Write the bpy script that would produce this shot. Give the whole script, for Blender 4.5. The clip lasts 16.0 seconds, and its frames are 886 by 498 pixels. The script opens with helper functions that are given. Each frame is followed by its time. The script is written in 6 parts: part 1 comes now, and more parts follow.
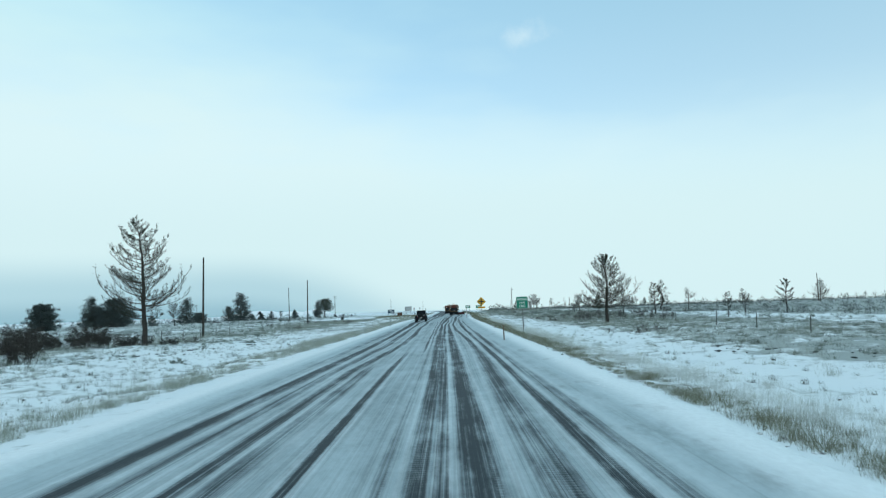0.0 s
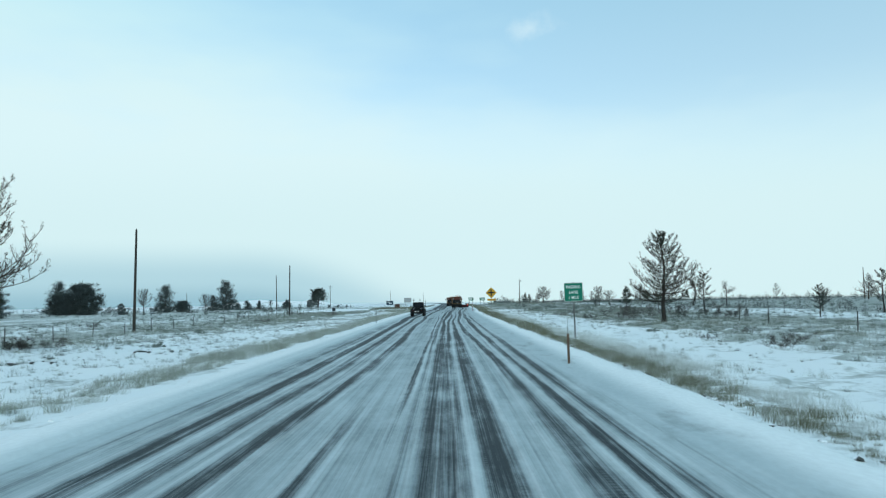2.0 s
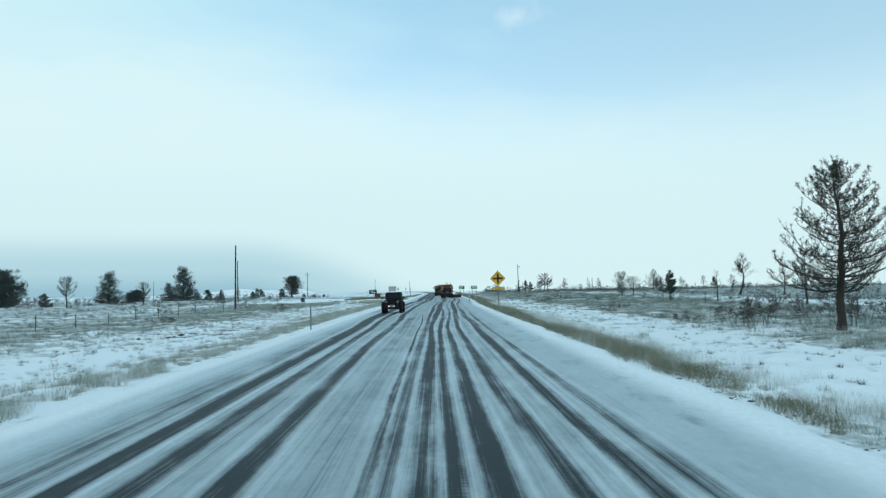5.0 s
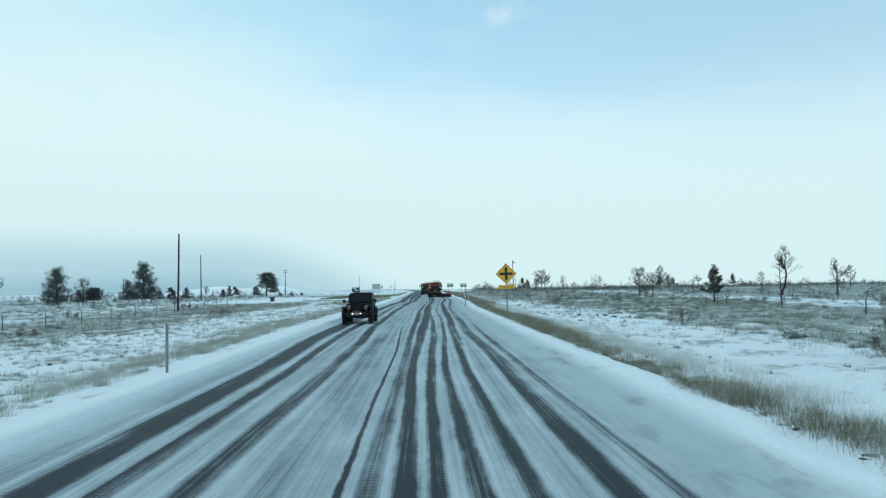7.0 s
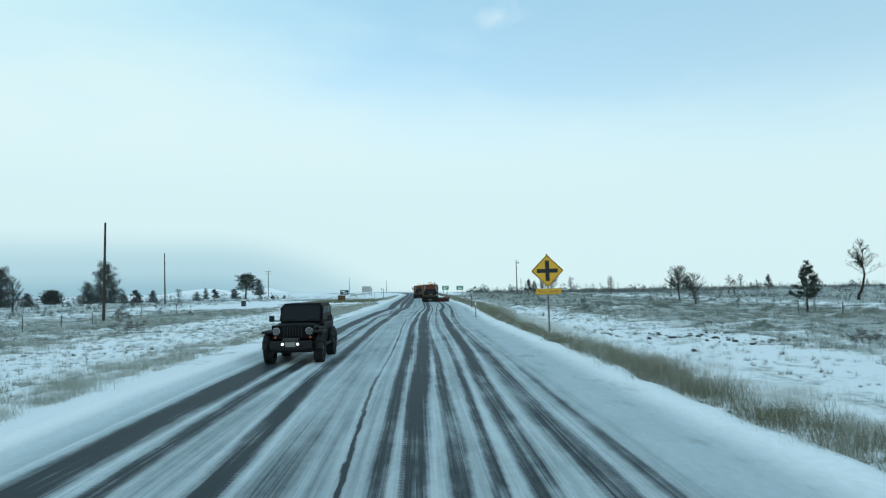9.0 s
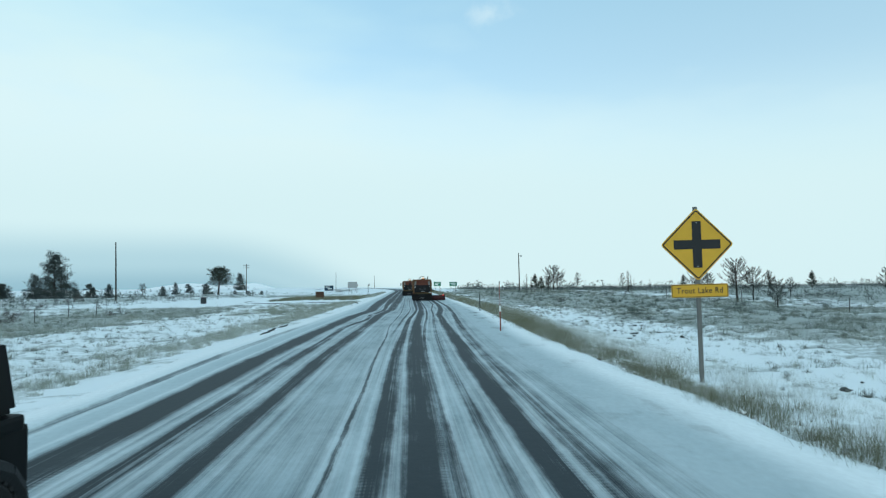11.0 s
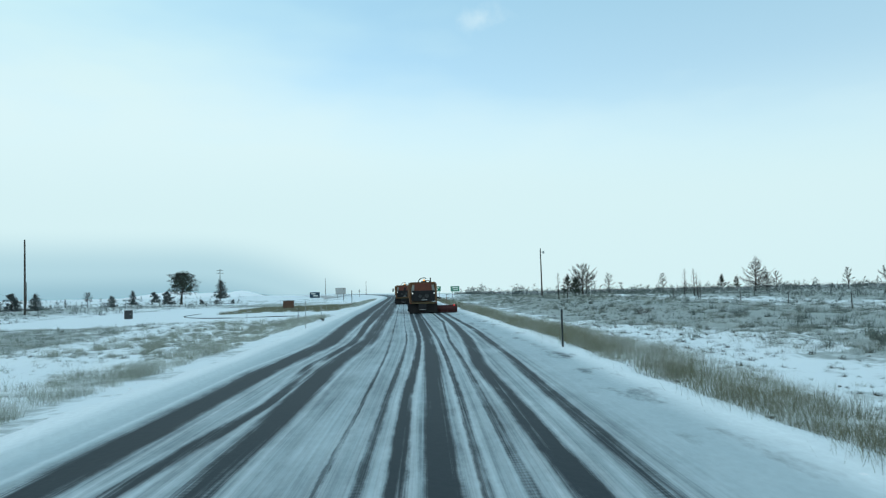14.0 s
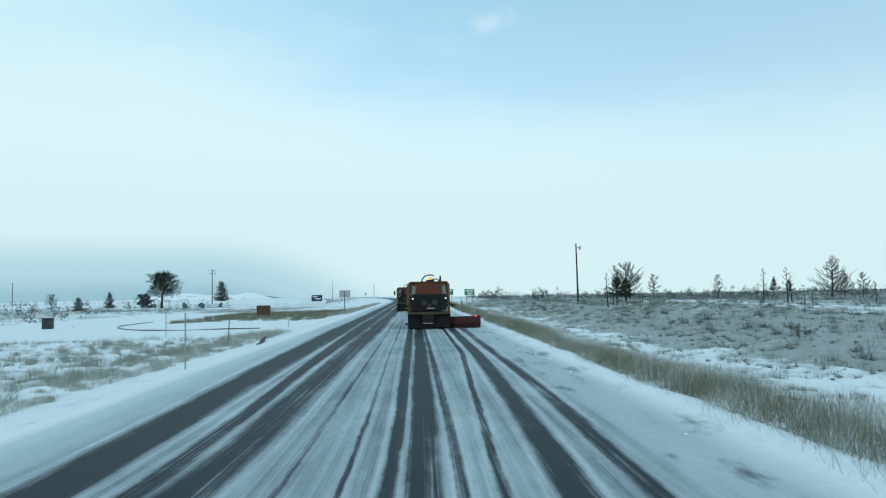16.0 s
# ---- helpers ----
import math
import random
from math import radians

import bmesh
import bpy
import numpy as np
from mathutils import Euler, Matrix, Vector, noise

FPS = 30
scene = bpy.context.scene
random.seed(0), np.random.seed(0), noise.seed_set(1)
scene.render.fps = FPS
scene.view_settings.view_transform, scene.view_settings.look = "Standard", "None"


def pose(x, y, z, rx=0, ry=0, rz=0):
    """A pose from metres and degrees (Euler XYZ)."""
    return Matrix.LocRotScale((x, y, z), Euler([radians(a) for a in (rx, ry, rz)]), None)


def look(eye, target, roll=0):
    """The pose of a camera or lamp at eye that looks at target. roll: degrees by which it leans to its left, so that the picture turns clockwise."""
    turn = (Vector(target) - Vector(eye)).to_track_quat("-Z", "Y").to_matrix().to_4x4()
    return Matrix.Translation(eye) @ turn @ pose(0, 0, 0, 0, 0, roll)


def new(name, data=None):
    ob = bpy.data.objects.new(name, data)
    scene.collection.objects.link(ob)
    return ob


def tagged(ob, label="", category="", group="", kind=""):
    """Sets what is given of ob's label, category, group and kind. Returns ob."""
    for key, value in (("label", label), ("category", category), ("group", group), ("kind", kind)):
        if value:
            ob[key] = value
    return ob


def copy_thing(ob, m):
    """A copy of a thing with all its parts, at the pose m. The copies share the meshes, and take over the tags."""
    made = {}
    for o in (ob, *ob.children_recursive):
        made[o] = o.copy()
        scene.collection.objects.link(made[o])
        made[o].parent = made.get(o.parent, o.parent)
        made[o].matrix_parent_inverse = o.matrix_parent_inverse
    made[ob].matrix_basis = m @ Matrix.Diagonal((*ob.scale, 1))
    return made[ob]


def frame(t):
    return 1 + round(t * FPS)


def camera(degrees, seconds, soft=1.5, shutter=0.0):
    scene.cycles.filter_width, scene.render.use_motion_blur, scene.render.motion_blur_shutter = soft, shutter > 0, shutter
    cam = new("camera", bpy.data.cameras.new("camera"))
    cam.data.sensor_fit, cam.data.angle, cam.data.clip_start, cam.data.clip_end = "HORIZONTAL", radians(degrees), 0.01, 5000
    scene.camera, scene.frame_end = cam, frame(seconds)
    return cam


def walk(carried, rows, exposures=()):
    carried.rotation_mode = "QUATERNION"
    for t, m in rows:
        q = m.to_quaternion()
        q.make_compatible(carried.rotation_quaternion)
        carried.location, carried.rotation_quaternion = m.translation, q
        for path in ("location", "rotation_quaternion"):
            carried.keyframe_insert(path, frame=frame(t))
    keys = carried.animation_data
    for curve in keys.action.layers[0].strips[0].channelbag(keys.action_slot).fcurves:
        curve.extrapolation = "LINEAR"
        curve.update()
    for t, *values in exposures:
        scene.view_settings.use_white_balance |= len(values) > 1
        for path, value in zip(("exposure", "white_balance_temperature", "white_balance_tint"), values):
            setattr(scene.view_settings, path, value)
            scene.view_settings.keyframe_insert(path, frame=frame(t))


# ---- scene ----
cam = camera(64.0, 16.0, soft=1.2, shutter=0.07)
PATH = [
    (0, (0.0, 0.0, 2.2), (-0.016, 1.993, 2.365), -2.1),
    (0.5, (-0.008, 5.603, 2.238), (-0.038, 7.596, 2.404), -2.3),
    (1, (-0.111, 11.411, 2.244), (-0.139, 13.405, 2.403), -2.1),
    (1.5, (-0.27, 16.949, 2.224), (-0.295, 18.943, 2.373), -1.5),
    (2, (-0.405, 22.043, 2.13), (-0.427, 24.037, 2.273), -1.2),
    (2.5, (-0.513, 27.191, 2.084), (-0.532, 29.186, 2.223), -1.1),
    (3, (-0.605, 32.392, 2.111), (-0.619, 34.388, 2.242), -1.0),
    (3.5, (-0.68, 37.772, 2.15), (-0.688, 39.768, 2.273), -0.6),
    (4, (-0.721, 42.881, 2.141), (-0.732, 44.878, 2.262), -1.2),
    (6.5, (-0.797, 68.695, 2.171), (-0.756, 70.693, 2.266), -1.0),
    (7, (-0.838, 73.526, 2.227), (-0.788, 75.523, 2.33), -1.2),
    (7.5, (-0.846, 78.605, 2.239), (-0.78, 80.601, 2.343), -1.2),
    (8, (-0.88, 83.961, 2.276), (-0.813, 85.958, 2.376), -1.0),
    (8.5, (-0.954, 89.108, 2.325), (-0.886, 91.104, 2.429), -1.3),
    (9, (-1.026, 94.03, 2.303), (-0.955, 96.025, 2.412), -1.2),
    (11.5, (-1.028, 119.454, 2.235), (-0.918, 121.449, 2.33), -0.9),
    (12, (-0.999, 124.536, 2.257), (-0.876, 126.53, 2.35), -1.2),
    (12.5, (-0.983, 129.643, 2.274), (-0.862, 131.637, 2.372), -1.2),
    (13, (-0.982, 134.969, 2.287), (-0.87, 136.963, 2.385), -1.6),
    (13.5, (-1.009, 140.229, 2.24), (-0.897, 142.223, 2.342), -1.7),
    (14, (-0.995, 145.374, 2.220), (-0.878, 147.367, 2.332), -1.5),
    (14.5, (-0.842, 150.786, 2.212), (-0.726, 152.78, 2.322), -1.3),
    (15, (-0.562, 156.44, 2.189), (-0.455, 158.433, 2.309), -1.2),
    (15.5, (-0.266, 161.939, 2.194), (-0.172, 163.933, 2.317), -1.2),
    (16, (0.0, 167.484, 2.2), (0.084, 169.479, 2.322), -1.2),
]
walk(cam, [(t, look(eye, target, roll)) for t, eye, target, roll in PATH])

# ---- light: bright thin overcast, weak wide sun behind the veil ----
world = bpy.data.worlds.new("winter_sky")
scene.world = world
world.use_nodes = True
wt = world.node_tree
wt.nodes.clear()


def wnode(kind, **values):
    n = wt.nodes.new(kind)
    for key, value in values.items():
        n.inputs[key.replace("_", " ")].default_value = value
    return n


sky = wt.nodes.new("ShaderNodeTexSky")
sky.sky_type, sky.sun_disc = "NISHITA", False
sky.sun_elevation, sky.sun_rotation = radians(24), radians(140)
sky.air_density, sky.dust_density, sky.ozone_density = 1.0, 1.5, 1.5
blue = wt.nodes.new("ShaderNodeMix")
blue.data_type, blue.blend_type = "RGBA", "MULTIPLY"
blue.inputs[0].default_value = 1.0
blue.inputs[7].default_value = (0.135, 0.205, 0.215, 1)
wt.links.new(sky.outputs[0], blue.inputs[6])
coord = wt.nodes.new("ShaderNodeTexCoord")
sep = wt.nodes.new("ShaderNodeSeparateXYZ")
wt.links.new(coord.outputs["Generated"], sep.inputs[0])
# veil of high cloud: brightest just above the horizon, greyer in the haze at the skyline, thinner overhead
veil = wt.nodes.new("ShaderNodeValToRGB")
veil.color_ramp.interpolation = "EASE"
stops = ((0.0, (0.31, 0.53, 0.63)), (0.035, (0.45, 0.68, 0.76)), (0.09, (0.67, 0.88, 0.91)), (0.22, (0.71, 0.915, 0.95)), (0.45, (0.54, 0.85, 0.93)), (1.0, (0.49, 0.73, 0.81)))
veil.color_ramp.elements[0].position, veil.color_ramp.elements[0].color = stops[0][0], (*stops[0][1], 1)
veil.color_ramp.elements[1].position, veil.color_ramp.elements[1].color = stops[-1][0], (*stops[-1][1], 1)
for at, colour in stops[1:-1]:
    e = veil.color_ramp.elements.new(at)
    e.color = (*colour, 1)
# the grey skyline haze lies in the west; ahead and to the east the veil stays bright down to the ground
haze_w = wt.nodes.new("ShaderNodeMapRange")
haze_w.interpolation_type = "SMOOTHSTEP"
haze_w.inputs["From Min"].default_value, haze_w.inputs["From Max"].default_value = -0.29, 0.06
haze_w.inputs["To Min"].default_value, haze_w.inputs["To Max"].default_value = 0.0, 0.09
wt.links.new(sep.outputs[0], haze_w.inputs["Value"])
fade = wt.nodes.new("ShaderNodeMapRange")
fade.interpolation_type = "SMOOTHSTEP"
fade.inputs["From Min"].default_value, fade.inputs["From Max"].default_value = 0.16, 0.0
wt.links.new(sep.outputs[2], fade.inputs["Value"])
lift = wt.nodes.new("ShaderNodeMath")
lift.operation = "MULTIPLY_ADD"
wt.links.new(haze_w.outputs[0], lift.inputs[0])
wt.links.new(fade.outputs[0], lift.inputs[1])
wt.links.new(sep.outputs[2], lift.inputs[2])
wt.links.new(lift.outputs[0], veil.inputs[0])
clouds = wnode("ShaderNodeTexNoise", Scale=2.4, Detail=4.0, Roughness=0.5)
stretch = wt.nodes.new("ShaderNodeMapping")
stretch.inputs["Scale"].default_value = (1.0, 1.0, 3.2)
stretch.inputs["Location"].default_value = (0.4, 0.1, 0.3)
wt.links.new(coord.outputs["Generated"], stretch.inputs[0])
wt.links.new(stretch.outputs[0], clouds.inputs["Vector"])


def wmath(op, a, b):
    n = wt.nodes.new("ShaderNodeMath")
    n.operation = op
    for socket, v in zip(n.inputs, (a, b)):
        if isinstance(v, (int, float)):
            socket.default_value = v
        else:
            wt.links.new(v, socket)
    return n.outputs[0]


# the veil opens upwards and to the east, where blue shows through
open_up = wmath("MULTIPLY", wmath("SUBTRACT", sep.outputs[2], 0.14), 1.7)
open_east = wmath("MULTIPLY", wmath("ADD", sep.outputs[0], 0.12), 0.45)
gap = wmath("ADD", wmath("MULTIPLY", wmath("SUBTRACT", clouds.outputs[0], 0.5), 1.0), wmath("ADD", open_up, open_east))
gap_n = wt.nodes.new("ShaderNodeClamp")
gap_n.inputs["Max"].default_value = 0.5
wt.links.new(gap, gap_n.inputs[0])
above = wt.nodes.new("ShaderNodeMapRange")
above.interpolation_type = "SMOOTHSTEP"
above.inputs["From Min"].default_value, above.inputs["From Max"].default_value = 0.1, 0.3
wt.links.new(sep.outputs[2], above.inputs["Value"])
# one small bright puff high ahead
puff = wt.nodes.new("ShaderNodeVectorMath")
puff.operation = "DISTANCE"
puff.inputs[1].default_value = (0.112, 0.928, 0.72)
flatter = wt.nodes.new("ShaderNodeMapping")
flatter.inputs["Scale"].default_value = (1, 1, 2)
wt.links.new(coord.outputs["Generated"], flatter.inputs[0])
wt.links.new(flatter.outputs[0], puff.inputs[0])
puff_n = wnode("ShaderNodeTexNoise", Scale=26.0, Detail=4.0)
wt.links.new(coord.outputs["Generated"], puff_n.inputs["Vector"])
puff_r = wt.nodes.new("ShaderNodeMapRange")
puff_r.interpolation_type = "SMOOTHSTEP"
puff_r.inputs["From Min"].default_value, puff_r.inputs["From Max"].default_value = 0.045, 0.0
puff_r.inputs["To Max"].default_value = 0.6
wt.links.new(wmath("ADD", puff.outputs["Value"], wmath("MULTIPLY", wmath("SUBTRACT", puff_n.outputs[0], 0.45), 0.09)), puff_r.inputs["Value"])
mixed = wt.nodes.new("ShaderNodeMix")
mixed.data_type = "RGBA"
wt.links.new(wmath("MULTIPLY", gap_n.outputs[0], above.outputs[0]), mixed.inputs[0])
wt.links.new(veil.outputs[0], mixed.inputs[6])
wt.links.new(blue.outputs[2], mixed.inputs[7])
back = wnode("ShaderNodeBackground", Strength=1.0)
puffed = wt.nodes.new("ShaderNodeMix")
puffed.data_type = "RGBA"
puffed.inputs[7].default_value = (0.72, 0.90, 0.96, 1)
wt.links.new(puff_r.outputs[0], puffed.inputs[0])
wt.links.new(mixed.outputs[2], puffed.inputs[6])
wt.links.new(puffed.outputs[2], back.inputs[0])
wt.links.new(back.outputs[0], wt.nodes.new("ShaderNodeOutputWorld").inputs[0])

sun = new("sun", bpy.data.lights.new("sun", "SUN"))
sun.data.energy, sun.data.angle, sun.data.color = 0.5, radians(25), (1.0, 0.95, 0.88)
sun.matrix_basis = look((-60, -70, 50), (0, 0, 0))


# ---- materials ----
def material(name, colour, rough=0.8, metal=0.0, var=0.25, scale=4.0, bump=0.2, fine=40.0, spec=0.3, colour2=None, mask=(0.5, 0.65)):
    """A surface with broad stains, fine grain and relief; colour2 shows in patches."""
    m = bpy.data.materials.new(name)
    m.use_nodes = True
    nt = m.node_tree
    b = nt.nodes["Principled BSDF"]
    b.inputs["Roughness"].default_value, b.inputs["Metallic"].default_value = rough, metal
    b.inputs["Specular IOR Level"].default_value = spec
    tc = nt.nodes.new("ShaderNodeTexCoord")
    n1, n2 = nt.nodes.new("ShaderNodeTexNoise"), nt.nodes.new("ShaderNodeTexNoise")
    for n, sc in ((n1, scale), (n2, fine)):
        n.inputs["Scale"].default_value, n.inputs["Detail"].default_value = sc, 5.0
        nt.links.new(tc.outputs["Object"], n.inputs["Vector"])
    mul = nt.nodes.new("ShaderNodeMath")
    mul.operation = "MULTIPLY_ADD"
    mul.inputs[1].default_value, mul.inputs[2].default_value = 2 * var, 1 - 0.75 * var
    nt.links.new(n1.outputs[0], mul.inputs[0])
    mul2 = nt.nodes.new("ShaderNodeMath")
    mul2.operation = "MULTIPLY_ADD"
    mul2.inputs[1].default_value, mul2.inputs[2].default_value = var, -0.5 * var
    nt.links.new(n2.outputs[0], mul2.inputs[0])
    both = nt.nodes.new("ShaderNodeMath")
    nt.links.new(mul.outputs[0], both.inputs[0])
    nt.links.new(mul2.outputs[0], both.inputs[1])
    mix = nt.nodes.new("ShaderNodeMix")
    mix.data_type, mix.blend_type = "RGBA", "MULTIPLY"
    mix.inputs[0].default_value = 1.0
    mix.inputs[6].default_value = (*colour, 1)
    if colour2:
        patch = nt.nodes.new("ShaderNodeMix")
        patch.data_type = "RGBA"
        patch.inputs[6].default_value, patch.inputs[7].default_value = (*colour, 1), (*colour2, 1)
        ramp = nt.nodes.new("ShaderNodeMapRange")
        ramp.inputs["From Min"].default_value, ramp.inputs["From Max"].default_value = mask
        nt.links.new(n1.outputs[0], ramp.inputs["Value"])
        nt.links.new(ramp.outputs[0], patch.inputs[0])
        nt.links.new(patch.outputs[2], mix.inputs[6])
    nt.links.new(both.outputs[0], mix.inputs[7])
    nt.links.new(mix.outputs[2], b.inputs["Base Color"])
    if bump:
        bp = nt.nodes.new("ShaderNodeBump")
        bp.inputs["Strength"].default_value, bp.inputs["Distance"].default_value = bump, 0.02
        nt.links.new(n2.outputs[0], bp.inputs["Height"])
        nt.links.new(bp.outputs[0], b.inputs["Normal"])
    return m


def glowing(name, colour, strength):
    m = bpy.data.materials.new(name)
    m.use_nodes = True
    b = m.node_tree.nodes["Principled BSDF"]
    b.inputs["Base Color"].default_value = b.inputs["Emission Color"].default_value = (*colour, 1)
    b.inputs["Emission Strength"].default_value = strength
    return m


def grown(name, colour, colour2, rough=0.9):
    """Plant stuff whose single blades or leaves differ."""
    m = bpy.data.materials.new(name)
    m.use_nodes = True
    nt = m.node_tree
    b = nt.nodes["Principled BSDF"]
    b.inputs["Roughness"].default_value, b.inputs["Specular IOR Level"].default_value = rough, 0.15
    geo = nt.nodes.new("ShaderNodeNewGeometry")
    noise_n = nt.nodes.new("ShaderNodeTexNoise")
    noise_n.inputs["Scale"].default_value = 0.35
    nt.links.new(geo.outputs["Position"], noise_n.inputs["Vector"])
    half = nt.nodes.new("ShaderNodeMath")
    half.operation = "MULTIPLY_ADD"
    half.inputs[1].default_value = 0.6
    nt.links.new(geo.outputs["Random Per Island"], half.inputs[0])
    third = nt.nodes.new("ShaderNodeMath")
    third.operation = "MULTIPLY"
    third.inputs[1].default_value = 0.45
    nt.links.new(noise_n.outputs[0], third.inputs[0])
    nt.links.new(third.outputs[0], half.inputs[2])
    mix = nt.nodes.new("ShaderNodeMix")
    mix.data_type = "RGBA"
    mix.inputs[6].default_value, mix.inputs[7].default_value = (*colour, 1), (*colour2, 1)
    nt.links.new(half.outputs[0], mix.inputs[0])
    nt.links.new(mix.outputs[2], b.inputs["Base Color"])
    return m


BARK = material("bark", (0.034, 0.029, 0.026), 0.95, var=0.5, scale=3, bump=0.6)
BRUSH_TWIG = grown("brush_twigs", (0.05, 0.047, 0.045), (0.13, 0.12, 0.11))
# lighter version of the twig colour, with haze over the small trees mixed in
HAZED_TWIG = grown("hazed_twigs", (0.036, 0.038, 0.038), (0.09, 0.09, 0.086))
TWIG = grown("twigs", (0.025, 0.023, 0.021), (0.064, 0.055, 0.048))
NEEDLE = grown("needles", (0.012, 0.022, 0.018), (0.04, 0.055, 0.04))
# leaf colour raised towards blue-grey to include the haze in the air
JUNIPER = grown("juniper_leaf", (0.03, 0.04, 0.042), (0.082, 0.1, 0.097))
DRY_GRASS = grown("dry_grass", (0.082, 0.085, 0.054), (0.238, 0.242, 0.172))
PALE_GRASS = grown("pale_grass", (0.165, 0.182, 0.155), (0.375, 0.40, 0.345))
MATTED = grown("matted_grass", (0.19, 0.205, 0.17), (0.36, 0.38, 0.34))
TUSSOCK = grown("frosted_tussock", (0.13, 0.15, 0.14), (0.42, 0.45, 0.43))
MATTED_DARK = grown("sage_clump", (0.105, 0.128, 0.11), (0.25, 0.285, 0.255))
DEEP_SAGE = grown("deep_sage", (0.06, 0.078, 0.072), (0.16, 0.192, 0.178))
FROSTED = grown("frosted_grass", (0.3, 0.325, 0.3), (0.66, 0.7, 0.7))
SAGE = grown("sage", (0.1, 0.126, 0.112), (0.215, 0.258, 0.23))
POLE_WOOD = material("pole_wood", (0.04, 0.034, 0.03), 0.9, var=0.5, scale=2.5, bump=0.5)
POST_WOOD = material("post_wood", (0.075, 0.072, 0.068), 0.9, var=0.4, scale=6, bump=0.5)
SIGN_POST = material("sign_post_wood", (0.135, 0.135, 0.13), 0.9, var=0.35, scale=6, bump=0.4)
STEEL = material("galvanised_steel", (0.32, 0.33, 0.33), 0.5, 0.7, var=0.3, bump=0.1)
DARK_STEEL = material("dark_steel", (0.035, 0.037, 0.04), 0.6, 0.3, var=0.5, bump=0.3)
GREEN = material("sign_green", (0.003, 0.15, 0.095), 0.45, var=0.12, scale=3, bump=0.03)
WHITE = material("sign_white", (0.78, 0.8, 0.78), 0.5, var=0.1, bump=0.03)
YELLOW = material("sign_yellow", (0.60, 0.33, 0.03), 0.45, var=0.12, scale=3, bump=0.03)
BLACK = material("sign_black", (0.015, 0.015, 0.017), 0.5, var=0.3, bump=0.05)
BROWN = material("sign_brown", (0.07, 0.035, 0.022), 0.7, var=0.3, bump=0.1)
BLUE = material("sign_blue", (0.01, 0.035, 0.06), 0.5, var=0.2, bump=0.03)
SNOW = material("packed_snow", (0.82, 0.83, 0.84), 0.75, var=0.08, scale=1.5, bump=0.6, fine=9, spec=0.2)


def ground_material():
    """Thin snow over a field: dry stubble and bare soil show through in patches, more of it further from the road."""
    m = bpy.data.materials.new("snowy_field")
    m.use_nodes = True
    nt = m.node_tree
    b = nt.nodes["Principled BSDF"]
    b.inputs["Roughness"].default_value, b.inputs["Specular IOR Level"].default_value = 0.85, 0.15
    geo = nt.nodes.new("ShaderNodeNewGeometry")

    def noise_at(scale, detail, squash=(1, 1, 1), rough=0.55):
        mp = nt.nodes.new("ShaderNodeMapping")
        mp.inputs["Scale"].default_value = squash
        n = nt.nodes.new("ShaderNodeTexNoise")
        n.inputs["Scale"].default_value, n.inputs["Detail"].default_value, n.inputs["Roughness"].default_value = scale, detail, rough
        nt.links.new(geo.outputs["Position"], mp.inputs[0])
        nt.links.new(mp.outputs[0], n.inputs["Vector"])
        return n.outputs[0]

    def calc(op, *vals):
        n = nt.nodes.new("ShaderNodeMath")
        n.operation = op
        for sock, v in zip(n.inputs, vals):
            if isinstance(v, (int, float)):
                sock.default_value = v
            else:
                nt.links.new(v, sock)
        return n.outputs[0]

    def ramp(v, lo, hi):
        n = nt.nodes.new("ShaderNodeMapRange")
        n.interpolation_type = "SMOOTHSTEP"
        n.inputs["From Min"].default_value, n.inputs["From Max"].default_value = lo, hi
        nt.links.new(v, n.inputs["Value"])
        return n.outputs[0]

    fine, mid, broad = noise_at(2.6, 7, rough=0.62), noise_at(0.42, 5), noise_at(0.045, 3, (1, 0.6, 1))
    xyz = nt.nodes.new("ShaderNodeSeparateXYZ")
    nt.links.new(geo.outputs["Position"], xyz.inputs[0])
    px, py = xyz.outputs[0], xyz.outputs[1]

    def between(v, a, b, c, d):
        return calc("MULTIPLY", ramp(v, a, b), calc("SUBTRACT", 1.0, ramp(v, c, d)))

    # clean snow beside the verges, matted grass further out, a pale strip beyond the fence, white turnout and far fields
    wob = calc("MULTIPLY", calc("SUBTRACT", noise_at(0.07, 5, rough=0.62), 0.5), 15.0)
    east = calc("ADD", calc("ADD", px, wob), calc("MULTIPLY", ramp(py, 178, 215), 3.5))
    west = calc("SUBTRACT", calc("SUBTRACT", wob, px), calc("MULTIPLY", calc("SUBTRACT", 1.0, ramp(py, 85, 115)), 5.0))
    matted_east = calc("MULTIPLY", ramp(east, 12.8, 16.8), calc("SUBTRACT", 1.0, calc("MULTIPLY", between(east, 35, 38, 45, 49), 0.8)))
    matted_west = calc("MULTIPLY", ramp(west, 20, 27), calc("SUBTRACT", 1.0, calc("MULTIPLY", between(west, 36, 41, 48, 54), 0.4)))
    far_white = calc("MULTIPLY", ramp(py, 310, 370), calc("SUBTRACT", 1.0, ramp(px, 50, 140)))
    turnout = calc("MULTIPLY", between(py, 211, 217, 285, 300), between(px, -62, -44, -9.5, -8.0))
    grassy = calc("ADD", calc("MULTIPLY_ADD", matted_east, 0.29, calc("MULTIPLY", ramp(east, 44, 58), 0.12)), calc("MULTIPLY", matted_west, 0.24))
    white = calc("ADD", calc("MULTIPLY", far_white, 0.3), calc("MULTIPLY", turnout, 0.45))
    grassy = calc("ADD", grassy, calc("ADD", calc("MULTIPLY", calc("MULTIPLY", ramp(py, 160, 190), ramp(east, 13, 20)), 0.1), calc("MULTIPLY", calc("MULTIPLY", between(px, -46, -38, -24, -19), between(py, 148, 160, 190, 198)), 0.24)))
